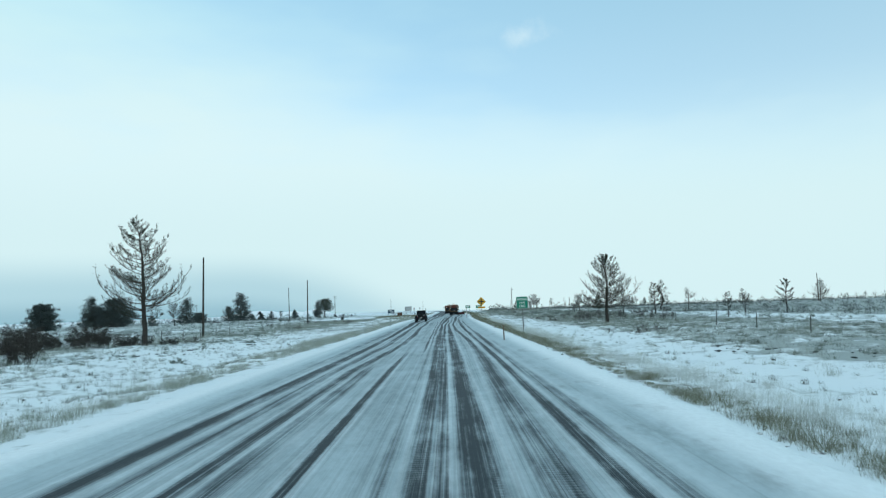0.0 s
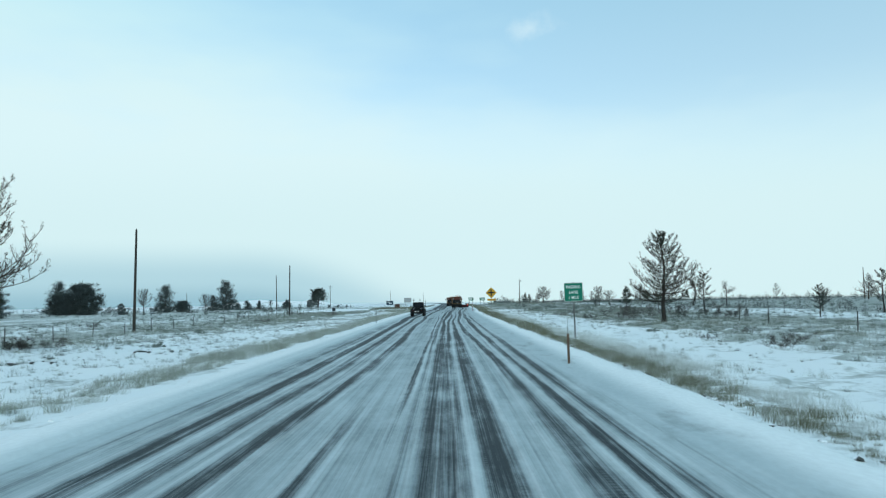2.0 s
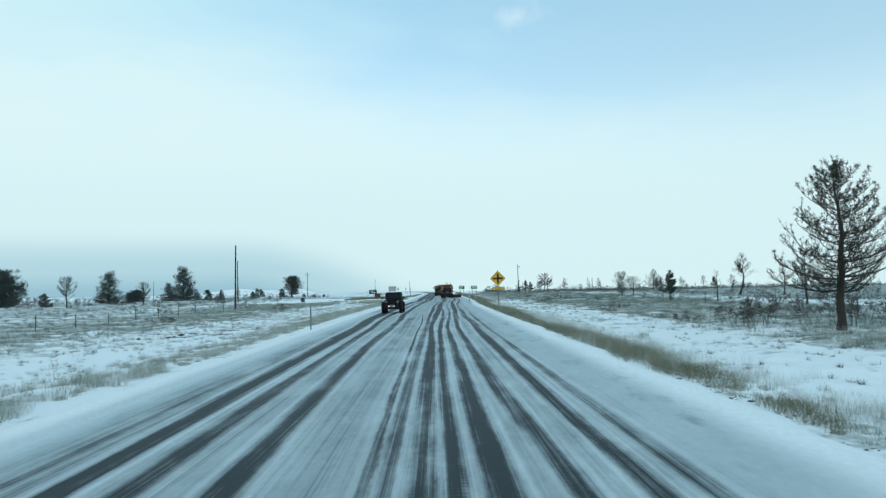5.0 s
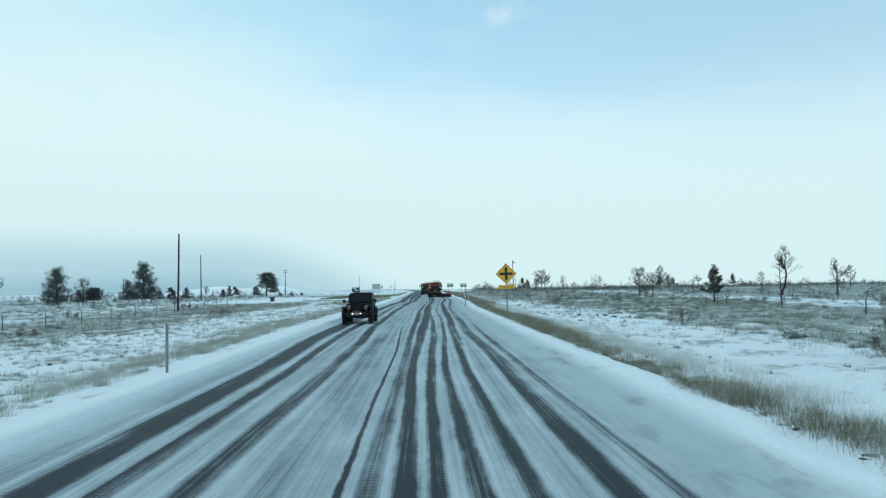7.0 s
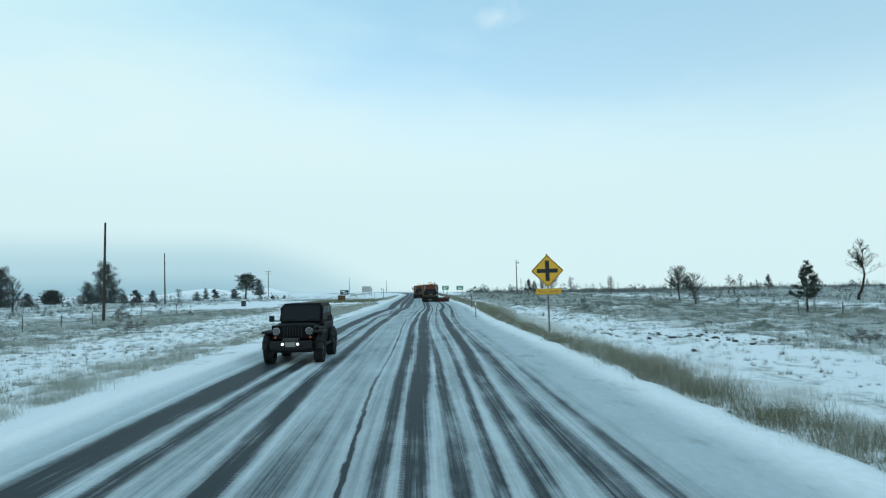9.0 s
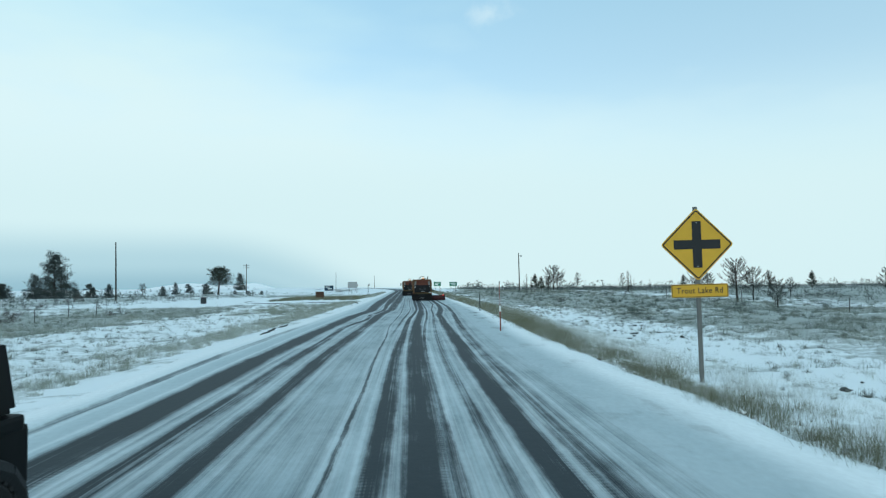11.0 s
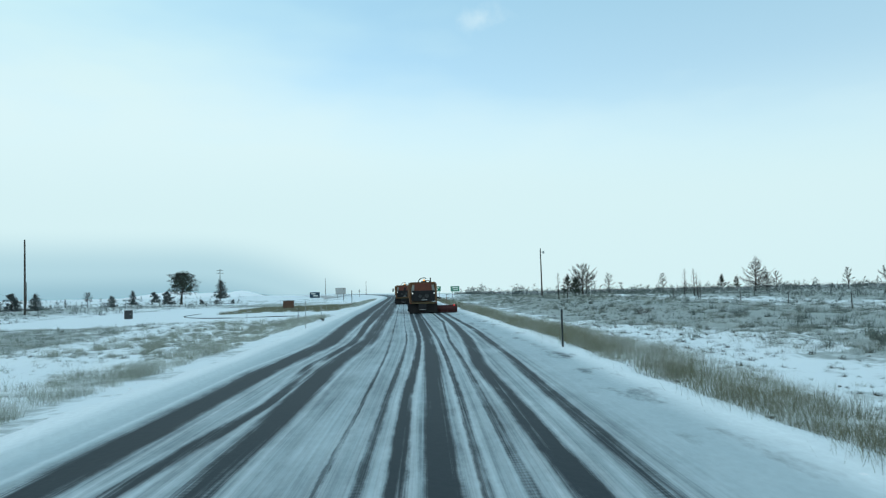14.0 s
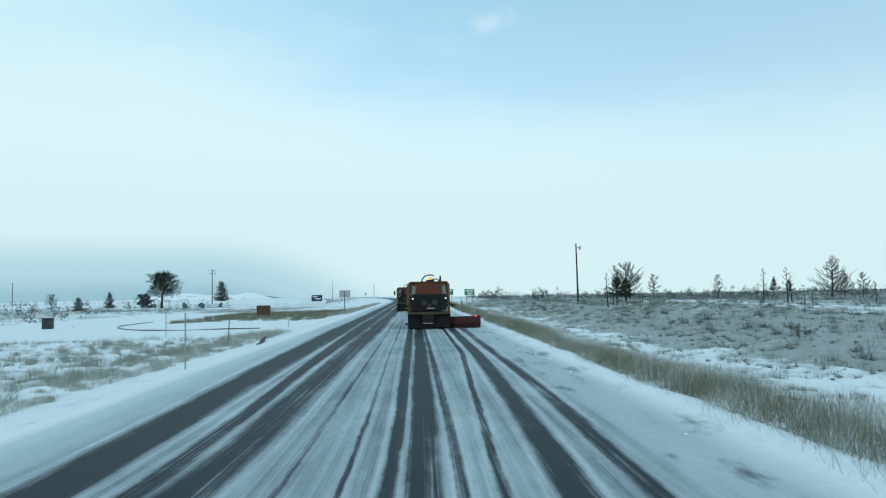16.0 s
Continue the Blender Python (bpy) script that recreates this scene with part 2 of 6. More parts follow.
    amount = calc("ADD", calc("SUBTRACT", grassy, white), calc("MULTIPLY", calc("SUBTRACT", broad, 0.5), 0.75))
    level = calc("ADD", calc("MULTIPLY_ADD", fine, 0.62, calc("MULTIPLY", mid, 1.1)), calc("ADD", amount, -0.44))
    bare = ramp(level, 0.44, 0.72)
    soil = nt.nodes.new("ShaderNodeMix")
    soil.data_type = "RGBA"
    soil.inputs[6].default_value, soil.inputs[7].default_value = (0.165, 0.19, 0.155, 1), (0.29, 0.325, 0.3, 1)
    nt.links.new(mid, soil.inputs[0])
    mix = nt.nodes.new("ShaderNodeMix")
    mix.data_type = "RGBA"
    mix.inputs[6].default_value = (0.84, 0.885, 0.90, 1)
    nt.links.new(calc("MULTIPLY", bare, 0.75), mix.inputs[0])
    nt.links.new(soil.outputs[2], mix.inputs[7])
    nt.links.new(mix.outputs[2], b.inputs["Base Color"])
    bp = nt.nodes.new("ShaderNodeBump")
    bp.inputs["Strength"].default_value, bp.inputs["Distance"].default_value = 0.7, 0.12
    nt.links.new(fine, bp.inputs["Height"])
    nt.links.new(bp.outputs[0], b.inputs["Normal"])
    return m


def road_material():
    """Scraped asphalt under packed snow: dark wheel tracks, streaks along the way of travel, white shoulders."""
    m = bpy.data.materials.new("snowy_road")
    m.use_nodes = True
    nt = m.node_tree
    b = nt.nodes["Principled BSDF"]
    geo = nt.nodes.new("ShaderNodeUVMap")
    geo.uv_map = "lane"
    xyz = nt.nodes.new("ShaderNodeSeparateXYZ")
    nt.links.new(geo.outputs[0], xyz.inputs[0])

    def noise_at(scale, squash, detail=5, rough=0.6):
        mp = nt.nodes.new("ShaderNodeMapping")
        mp.inputs["Scale"].default_value = squash
        n = nt.nodes.new("ShaderNodeTexNoise")
        n.inputs["Scale"].default_value, n.inputs["Detail"].default_value, n.inputs["Roughness"].default_value = scale, detail, rough
        nt.links.new(geo.outputs[0], mp.inputs[0])
        nt.links.new(mp.outputs[0], n.inputs["Vector"])
        return n.outputs[0]

    def calc(op, *vals):
        n = nt.nodes.new("ShaderNodeMath")
        n.operation = op
        for sock, v in zip(n.inputs, vals):
            if isinstance(v, (int, float)):
                sock.default_value = v
            else:
                nt.links.new(v, sock)
        return n.outputs[0]

    def ramp(v, lo, hi):
        n = nt.nodes.new("ShaderNodeMapRange")
        n.interpolation_type = "SMOOTHSTEP"
        n.inputs["From Min"].default_value, n.inputs["From Max"].default_value = lo, hi
        nt.links.new(v, n.inputs["Value"])
        return n.outputs[0]

    wander = calc("MULTIPLY", calc("SUBTRACT", noise_at(0.05, (0.3, 0.7, 1), 2), 0.5), 0.25)
    ragged = calc("MULTIPLY", calc("SUBTRACT", noise_at(1.0, (4.0, 0.9, 1), 7, 0.72), 0.5), 0.13)
    across = calc("ADD", calc("ADD", xyz.outputs[0], wander), ragged)
    along = calc("DIVIDE", calc("ADD", xyz.outputs[1], 60.0), 320.0)

    def track(*points):
        """One wheel track: rows of metres along, metres across, half width and how far the snow is worn away. Gives the wear and the ridge of thrown snow beside it."""
        line = nt.nodes.new("ShaderNodeValToRGB")
        line.color_ramp.interpolation = "LINEAR"
        els = line.color_ramp.elements
        while len(els) < len(points):
            els.new(0.5)
        for e, (y, x, w, dark) in zip(els, points):
            e.position, e.color = (y + 60) / 320, ((x + 8) / 12, w, dark, 1)
        nt.links.new(along, line.inputs[0])
        rgb = nt.nodes.new("ShaderNodeSeparateColor")
        nt.links.new(line.outputs[0], rgb.inputs[0])
        centre = calc("MULTIPLY_ADD", rgb.outputs[0], 12.0, -8.0)
        far = calc("ABSOLUTE", calc("SUBTRACT", across, centre))
        share = calc("DIVIDE", far, calc("ADD", rgb.outputs[1], 0.02))
        band = calc("MULTIPLY", calc("SUBTRACT", 1.0, ramp(share, 0.4, 1.28)), rgb.outputs[2])
        ridge = calc("MULTIPLY", calc("SUBTRACT", 1.0, ramp(calc("ABSOLUTE", calc("SUBTRACT", calc("SUBTRACT", far, calc("MULTIPLY", rgb.outputs[1], 1.3)), 0.06)), 0.0, 0.09)), rgb.outputs[2])
        return band, ridge

    tracks = (
        track((0, -6.6, 0.34, 0.30), (55, -6.05, 0.5, 0.42), (80, -6.25, 0.42, 0.34), (95, -6.35, 0.35, 0.2), (112, -6.6, 0.25, 0.14), (130, -6.7, 0.1, 0.0)),
        track((0, -5.75, 0.22, 0.72), (42, -5.12, 0.22, 0.82), (62, -5.12, 0.2, 0.85), (86, -5.4, 0.33, 0.9), (94, -5.42, 0.33, 0.95), (103, -5.76, 0.36, 0.98), (114, -5.78, 0.42, 0.98), (130, -5.6, 0.36, 0.96), (145, -5.58, 0.38, 1.0), (158, -5.68, 0.41, 1.0), (166, -5.75, 0.4, 1.0), (176, -5.18, 0.4, 1.0), (185, -5.38, 0.45, 1.0), (205, -5.6, 0.62, 1.0)),
        track((0, -4.98, 0.2, 0.55), (28, -4.68, 0.15, 0.5), (45, -4.2, 0.2, 0.66), (80, -4.5, 0.16, 0.62), (93, -4.57, 0.16, 0.74), (103, -4.85, 0.17, 0.8), (112, -4.86, 0.22, 0.76), (130, -4.5, 0.2, 0.66), (144, -4.5, 0.15, 0.6), (152, -4.76, 0.17, 0.62), (160, -4.28, 0.14, 0.72), (167, -4.56, 0.15, 0.78), (176, -4.08, 0.15, 0.85), (184, -4.17, 0.16, 0.85), (192, -4.32, 0.22, 0.88), (210, -4.4, 0.45, 0.9)),
        track((0, -4.06, 0.13, 0.72), (26, -4.04, 0.19, 0.76), (44, -3.27, 0.17, 0.62), (60, -3.25, 0.2, 0.72), (80, -3.55, 0.16, 0.56), (93, -3.47, 0.2, 0.56), (103, -3.5, 0.2, 0.78), (113, -3.8, 0.22, 0.72), (135, -3.66, 0.24, 0.64), (146, -3.6, 0.28, 0.68), (158, -3.74, 0.27, 0.72), (167, -3.96, 0.33, 0.78), (177, -3.47, 0.34, 0.72), (192, -3.5, 0.4, 0.8), (215, -3.4, 0.5, 0.85)),
        track((0, -3.55, 0.16, 0.52), (24, -3.5, 0.2, 0.4), (36, -3.9, 0.1, 0.0)),
        track((0, -2.6, 0.07, 0.74), (28, -2.62, 0.10, 0.78), (38, -2.5, 0.05, 0.0)),
        track((30, -1.75, 0.02, 0.0), (40, -1.72, 0.045, 0.75), (60, -1.75, 0.06, 0.5), (86, -1.88, 0.02, 0.72), (98, -1.88, 0.02, 0.72), (103, -2.0, 0.02, 0.62), (111, -2.12, 0.02, 0.62), (130, -1.99, 0.02, 0.56), (144, -2.05, 0.02, 0.56), (152, -2.33, 0.02, 0.4), (168, -2.43, 0.02, 0.42), (178, -2.5, 0.03, 0.3)),
        track((40, -1.45, 0.05, 0.2), (75, -1.55, 0.12, 0.42), (92, -1.5, 0.12, 0.46), (104, -1.54, 0.14, 0.62), (130, -1.42, 0.18, 0.66), (145, -1.36, 0.12, 0.82), (160, -1.53, 0.1, 0.84), (176, -1.25, 0.08, 0.85), (192, -1.27, 0.14, 0.85)),
        track((0, -0.95, 0.10, 0.72), (28, -1.0, 0.19, 0.64), (50, -1.12, 0.2, 0.62), (80, -1.12, 0.15, 0.82), (94, -1.26, 0.09, 0.84), (106, -1.1, 0.2, 0.84), (132, -0.74, 0.31, 0.88), (140, -0.76, 0.31, 0.9), (148, -0.88, 0.26, 0.95), (160, -0.94, 0.26, 0.95), (176, -0.84, 0.21, 0.84), (192, -0.8, 0.25, 0.85)),
        track((0, -0.65, 0.12, 0.6), (42, -0.75, 0.14, 0.62), (88, -0.78, 0.09, 0.74), (96, -0.7, 0.1, 0.7), (106, -0.5, 0.14, 0.66), (128, -0.48, 0.05, 0.5), (176, -0.43, 0.06, 0.6)),
        track((0, -0.12, 0.3, 0.86), (28, -0.17, 0.22, 0.9), (55, -0.22, 0.2, 0.76), (78, -0.3, 0.12, 0.74), (93, -0.37, 0.08, 0.7), (110, 0.05, 0.08, 0.55), (140, 0.1, 0.1, 0.25), (160, 0.0, 0.06, 0.4), (176, 0.03, 0.05, 0.66), (184, 0.31, 0.05, 0.7), (193, 0.7, 0.08, 0.7)),
        track((0, 0.78, 0.36, 0.46), (30, 0.95, 0.22, 0.55), (46, 0.92, 0.12, 0.76), (70, 0.35, 0.15, 0.5), (93, 0.18, 0.1, 0.74), (102, 0.36, 0.16, 0.66), (127, 0.76, 0.21, 0.92), (140, 0.86, 0.24, 0.92), (160, 0.54, 0.17, 0.92), (166, 0.42, 0.2, 0.92), (177, 0.88, 0.2, 0.92), (193, 1.2, 0.18, 0.9)),
        track((0, 1.68, 0.13, 0.8), (28, 1.55, 0.12, 0.84), (50, 1.38, 0.11, 0.72), (85, 1.18, 0.19, 0.78), (96, 1.25, 0.2, 0.86), (106, 1.12, 0.2, 0.6), (130, 1.32, 0.22, 0.46), (160, 1.45, 0.13, 0.56), (178, 1.7, 0.13, 0.64), (186, 1.85, 0.14, 0.64)),
        track((0, 2.28, 0.18, 0.42), (28, 2.0, 0.14, 0.5), (60, 1.9, 0.14, 0.46), (88, 1.75, 0.07, 0.5), (104, 1.72, 0.1, 0.35), (130, 2.0, 0.08, 0.0)),
        track((140, -1.9, 0.03, 0.0), (150, -1.86, 0.05, 0.36), (160, -1.93, 0.06, 0.42), (176, -1.79, 0.02, 0.5), (192, -1.9, 0.03, 0.45)),
        track((74, -2.7, 0.12, 0.0), (88, -2.64, 0.17, 0.26), (104, -2.8, 0.22, 0.26), (118, -2.8, 0.1, 0.0)),
        # no wheel track: narrow dark line painted as shade along the bank's step
        track((114, -6.92, 0.03, 0.0), (124, -6.84, 0.06, 0.6), (146, -6.94, 0.07, 0.55), (160, -6.95, 0.03, 0.0)),
        track((0, 3.1, 0.3, 0.32), (22, 2.7, 0.24, 0.34), (40, 2.4, 0.12, 0.15), (60, 2.4, 0.05, 0.0)),
    )
    worn = tracks[0][0]
    ridges = tracks[0][1]
    for band, ridge in tracks[1:]:
        worn, ridges = calc("MAXIMUM", worn, band), calc("MAXIMUM", ridges, ridge)
    streak = noise_at(1.0, (5.5, 0.035, 1), 6, 0.62)
    thin = noise_at(1.0, (22.0, 0.10, 1), 6, 0.66)
    patchy = noise_at(0.8, (1.5, 0.42, 1), 9, 0.72)
    smear = noise_at(1.0, (1.2, 0.11, 1), 4, 0.55)
    # tread prints: short bars across the worn strips
    bars = calc("MULTIPLY", calc("SINE", calc("ADD", calc("MULTIPLY", xyz.outputs[1], 50.0), calc("MULTIPLY", patchy, 9.0))), ramp(noise_at(1.0, (2.4, 0.16, 1), 3), 0.52, 0.62))
    rough_n = calc("ADD", calc("MULTIPLY", calc("SUBTRACT", streak, 0.5), 1.9), calc("ADD", calc("MULTIPLY", calc("SUBTRACT", thin, 0.5), 1.5), calc("ADD", calc("MULTIPLY", calc("SUBTRACT", patchy, 0.5), 1.5), calc("MULTIPLY", calc("SUBTRACT", smear, 0.5), 1.1))))
    lane = calc("MULTIPLY", ramp(across, -6.6, -5.6), calc("SUBTRACT", 1.0, ramp(across, 1.7, 3.0)))
    # tracks coloured paler up to y 75, painting in haze of blowing snow
    level = calc("ADD", calc("MULTIPLY_ADD", lane, calc("MULTIPLY_ADD", ramp(xyz.outputs[1], 138, 162), 0.05, 0.385), calc("MULTIPLY", worn, calc("MULTIPLY_ADD", ramp(xyz.outputs[1], 35, 75), 0.24, 0.71))), calc("ADD", calc("MULTIPLY", rough_n, calc("MULTIPLY_ADD", lane, 0.32, calc("MULTIPLY_ADD", calc("MULTIPLY", worn, calc("MULTIPLY_ADD", ramp(worn, 0.82, 1.0), -0.45, 1.0)), 0.85, 0.12))), calc("SUBTRACT", calc("MULTIPLY", bars, calc("MULTIPLY", calc("MULTIPLY", worn, calc("SUBTRACT", 1.15, worn)), calc("MULTIPLY", lane, 0.2))), calc("MULTIPLY", ridges, 0.07))))
    inside = calc("MULTIPLY", ramp(across, -7.6, -7.1), calc("SUBTRACT", 1.0, ramp(across, 2.7, 3.7)))
    # shade of low snow drifts on the right shoulder, painted as grey patches
    drift_shade = calc("MULTIPLY", ramp(noise_at(0.9, (1.25, 0.42, 1), 5, 0.6), 0.53, 0.70), calc("MULTIPLY", ramp(across, 1.7, 2.5), calc("SUBTRACT", 1.0, ramp(across, 3.2, 4.1))))
    bare = calc("MAXIMUM", calc("MULTIPLY", calc("MULTIPLY", ramp(level, 0.08, 1.14), inside), 0.97), calc("MULTIPLY", drift_shade, calc("MULTIPLY_ADD", ramp(xyz.outputs[1], 145, 165), 0.42, 0.3)))
    mix = nt.nodes.new("ShaderNodeMix")
    mix.data_type = "RGBA"
    mix.inputs[6].default_value, mix.inputs[7].default_value = (0.835, 0.875, 0.885, 1), (0.022, 0.031, 0.039, 1)
    nt.links.new(bare, mix.inputs[0])
    shade = nt.nodes.new("ShaderNodeMix")
    shade.data_type, shade.blend_type = "RGBA", "MULTIPLY"
    shade.inputs[0].default_value = 1.0
    grain = noise_at(9.0, (1, 0.5, 1), 4)
    nt.links.new(mix.outputs[2], shade.inputs[6])
    nt.links.new(calc("MULTIPLY_ADD", grain, 0.25, 0.87), shade.inputs[7])
    # traffic film greys the packed snow of the lanes
    film = nt.nodes.new("ShaderNodeMix")
    film.data_type, film.blend_type = "RGBA", "MULTIPLY"
    slush = calc("MULTIPLY", ramp(across, -7.55, -6.35), calc("SUBTRACT", 1.0, ramp(across, 2.9, 3.9)))
    nt.links.new(calc("MULTIPLY", calc("MULTIPLY", slush, calc("MULTIPLY_ADD", ridges, -0.35, 1.0)), calc("MULTIPLY_ADD", patchy, 0.5, 0.6)), film.inputs[0])
    nt.links.new(shade.outputs[2], film.inputs[6])
    film.inputs[7].default_value = (0.475, 0.555, 0.58, 1)
    nt.links.new(film.outputs[2], b.inputs["Base Color"])
    nt.links.new(calc("MULTIPLY_ADD", bare, -0.25, 0.8), b.inputs["Roughness"])
    b.inputs["Specular IOR Level"].default_value = 0.08
    bp = nt.nodes.new("ShaderNodeBump")
    bp.inputs["Strength"].default_value, bp.inputs["Distance"].default_value = 0.6, 0.03
    nt.links.new(calc("ADD", calc("SUBTRACT", calc("MULTIPLY", grain, 0.3), bare), calc("MULTIPLY", ridges, 0.5)), bp.inputs["Height"])
    nt.links.new(bp.outputs[0], b.inputs["Normal"])
    return m


# ---- mesh helpers ----
def mesh_object(name, verts, faces, mat, parent=None, smooth=False):
    me = bpy.data.meshes.new(name)
    me.from_pydata([tuple(v) for v in verts], [], [tuple(f) for f in faces])
    me.materials.append(mat)
    if smooth:
        me.shade_smooth()
    ob = new(name, me)
    if parent:
        ob.parent = parent
    return ob


def triangles(name, points, mat, parent=None):
    """One mesh from an array of shape (n, 3, 3): loose triangles."""
    pts = np.asarray(points, np.float32).reshape(-1, 3)
    n = len(pts) // 3
    me = bpy.data.meshes.new(name)
    me.vertices.add(len(pts))
    me.vertices.foreach_set("co", pts.ravel())
    me.loops.add(3 * n)
    me.loops.foreach_set("vertex_index", np.arange(3 * n, dtype=np.int32))
    me.polygons.add(n)
    me.polygons.foreach_set("loop_start", np.arange(0, 3 * n, 3, dtype=np.int32))
    me.materials.append(mat)
    me.update(calc_edges=True)
    ob = new(name, me)
    if parent:
        ob.parent = parent
    return ob


def part(name, bm, mat, parent=None, label="", smooth=False):
    me = bpy.data.meshes.new(name)
    bm.to_mesh(me)
    bm.free()
    me.materials.append(mat)
    if smooth:
        me.shade_smooth()
    ob = new(name, me)
    if parent:
        ob.parent = parent
    if label:
        tagged(ob, label)
    return ob


def box(centre, size, bevel=0.0, turn=None, bm=None):
    bm = bm or bmesh.new()
    tmp = bmesh.new()
    bmesh.ops.create_cube(tmp, size=1.0, matrix=Matrix.Diagonal((*size, 1)))
    if bevel:
        bmesh.ops.bevel(tmp, geom=list(tmp.edges), offset=min(bevel, min(size) * 0.45), segments=2, profile=0.6, affect="EDGES")
    bmesh.ops.transform(tmp, matrix=Matrix.Translation(centre) @ (turn or Matrix.Identity(4)), verts=tmp.verts)
    return joined(bm, tmp)


def joined(bm, tmp):
    me = bpy.data.meshes.new("tmp")
    tmp.to_mesh(me)
    tmp.free()
    bm.from_mesh(me)
    bpy.data.meshes.remove(me)
    return bm


def rod(a, b, r0, r1=None, sides=10, bm=None):
    bm = bm or bmesh.new()
    a, b = Vector(a), Vector(b)
    q = (b - a).to_track_quat("Z", "Y").to_matrix().to_4x4()
    tmp = bmesh.new()
    bmesh.ops.create_cone(tmp, cap_ends=True, segments=sides, radius1=r0, radius2=r0 if r1 is None else r1, depth=(b - a).length)
    bmesh.ops.transform(tmp, matrix=Matrix.Translation((a + b) / 2) @ q, verts=tmp.verts)
    return joined(bm, tmp)


def extruded(profile, depth, bm=None):
    """A prism: profile of (x, z) points, from y = 0 to y = depth."""
    bm = bm or bmesh.new()
    n = len(profile)
    f = [bm.verts.new((x, 0, z)) for x, z in profile]
    g = [bm.verts.new((x, depth, z)) for x, z in profile]
    bm.faces.new(f)
    bm.faces.new(g[::-1])
    for i in range(n):
        j = (i + 1) % n
        bm.faces.new((f[i], g[i], g[j], f[j]))
    bmesh.ops.recalc_face_normals(bm, faces=bm.faces)
    return bm


def thing(name, m, label, category, group="", kind=""):
    ob = new(name)
    ob.matrix_basis = m
    return tagged(ob, label, category, group, kind)


# ---- the ground and the road ----
def step(a, b, v):
    u = np.clip((v - a) / (b - a), 0, 1)
    return u * u * (3 - 2 * u)


def bend(y):
    """How far the road's line strays from straight: a slight double curve, then a gentle swing to the west."""
    return 0.45 * (1 - step(0, 92, y)) + 1.0 * step(136, 182, y) - np.maximum(y - 330.0, 0) ** 2 / 2400.0


def ripple(x, y):
    return 0.05 * np.sin(0.31 * x + 1.7 * np.sin(0.11 * y)) * np.sin(0.23 * y + 0.6) + 0.07 * np.sin(0.09 * x - 0.05 * y + 1) * np.sin(0.07 * y + 0.04 * x)


def lattice(x, y, seed=0):
    """Smooth value noise from 0 to 1 on a unit lattice."""
    i, j = np.floor(x).astype(np.int64), np.floor(y).astype(np.int64)
    fx, fy = x - i, y - j
    fx, fy = fx * fx * (3 - 2 * fx), fy * fy * (3 - 2 * fy)

    def corner(a, b):
        h = np.sin(a * 127.1 + b * 311.7 + seed * 74.7) * 43758.5453
        return h - np.floor(h)

    low = corner(i, j) * (1 - fx) + corner(i + 1, j) * fx
    high = corner(i, j + 1) * (1 - fx) + corner(i + 1, j + 1) * fx
    return low * (1 - fy) + high * fy


def hummock(x, y):
    """Tussocks and drifts under the snow, 0 to 1."""
    return np.clip(1.5 * lattice(x * 1.3, y * 1.3) * lattice(x * 0.5, y * 0.5, 3) + 0.35 * lattice(x * 3.1, y * 3.1, 5) - 0.2, 0, 1)


def turnout_at(x, y):
    return step(209, 215, y) * step(300, 288, y) * step(-64, -46, x) * step(-7.5, -9.5, x)


def ground_z(x, y):
    x, y = np.asarray(x, float), np.asarray(y, float)
    u = x - bend(y)
    left = -0.42 * step(-8.0, -13.0, u) - 0.15 * step(-16, -34, u) + 0.5 * step(-40, -65, u)
    right = -0.38 * step(4.7, 9.5, u) + 0.75 * step(150, 270, y) * step(10, 20, u) + 0.15 * step(40, 90, u)
    out = step(7.0, 10.0, np.abs(u + 1.7))
    swell = 0.5 * step(350, 700, y) * np.sin(0.006 * x + 0.8) * step(30, 120, np.abs(u))
    fall = -0.006 * np.maximum(y + 0.6 * np.maximum(x - 30, 0) - 260, 0) * step(12, 45, u)
    lumpy = 0.24 * hummock(x, y) * step(7.2, 9.5, np.abs(u + 1.7)) * step(70, 40, np.abs(u + 1.7)) * (1 - turnout_at(x, y)) * step(330, 260, y)
    knoll = 0.42 * np.exp(-(((x + 27) / 7) ** 2) - ((y - 59) / 9) ** 2)
    return np.where(np.abs(u + 1.7) < 6.2, -0.12, left + right - 0.05 + out * ripple(x, y) + swell + fall + knoll + lumpy)


def build_ground():
    xs = np.concatenate([-np.geomspace(2600, 46, 34), np.arange(-45, -24, 0.7), np.arange(-24, -7, 0.32), np.arange(-7, 4.5, 0.9), np.arange(4.5, 20, 0.32), np.arange(20, 42, 0.7), np.geomspace(43, 2600, 34)])
    ys = np.concatenate([np.arange(-60, 6, 3.0), np.arange(6, 250, 0.48), np.arange(250, 330, 1.5), np.geomspace(331, 4200, 60)])
    gx, gy = np.meshgrid(xs, ys)
    gx = gx + np.where(np.abs(gx) < 30, bend(gy), 0)
    gz = ground_z(gx, gy)
    verts = np.stack([gx, gy, gz], -1).reshape(-1, 3)
    w = len(xs)
    faces = [(r * w + c, r * w + c + 1, (r + 1) * w + c + 1, (r + 1) * w + c) for r in range(len(ys) - 1) for c in range(w - 1)]
    tagged(mesh_object("ground", verts.tolist(), faces, ground_material(), smooth=True), "open field under thin wind-blown snow with dry stubble", "ground", kind="structure")


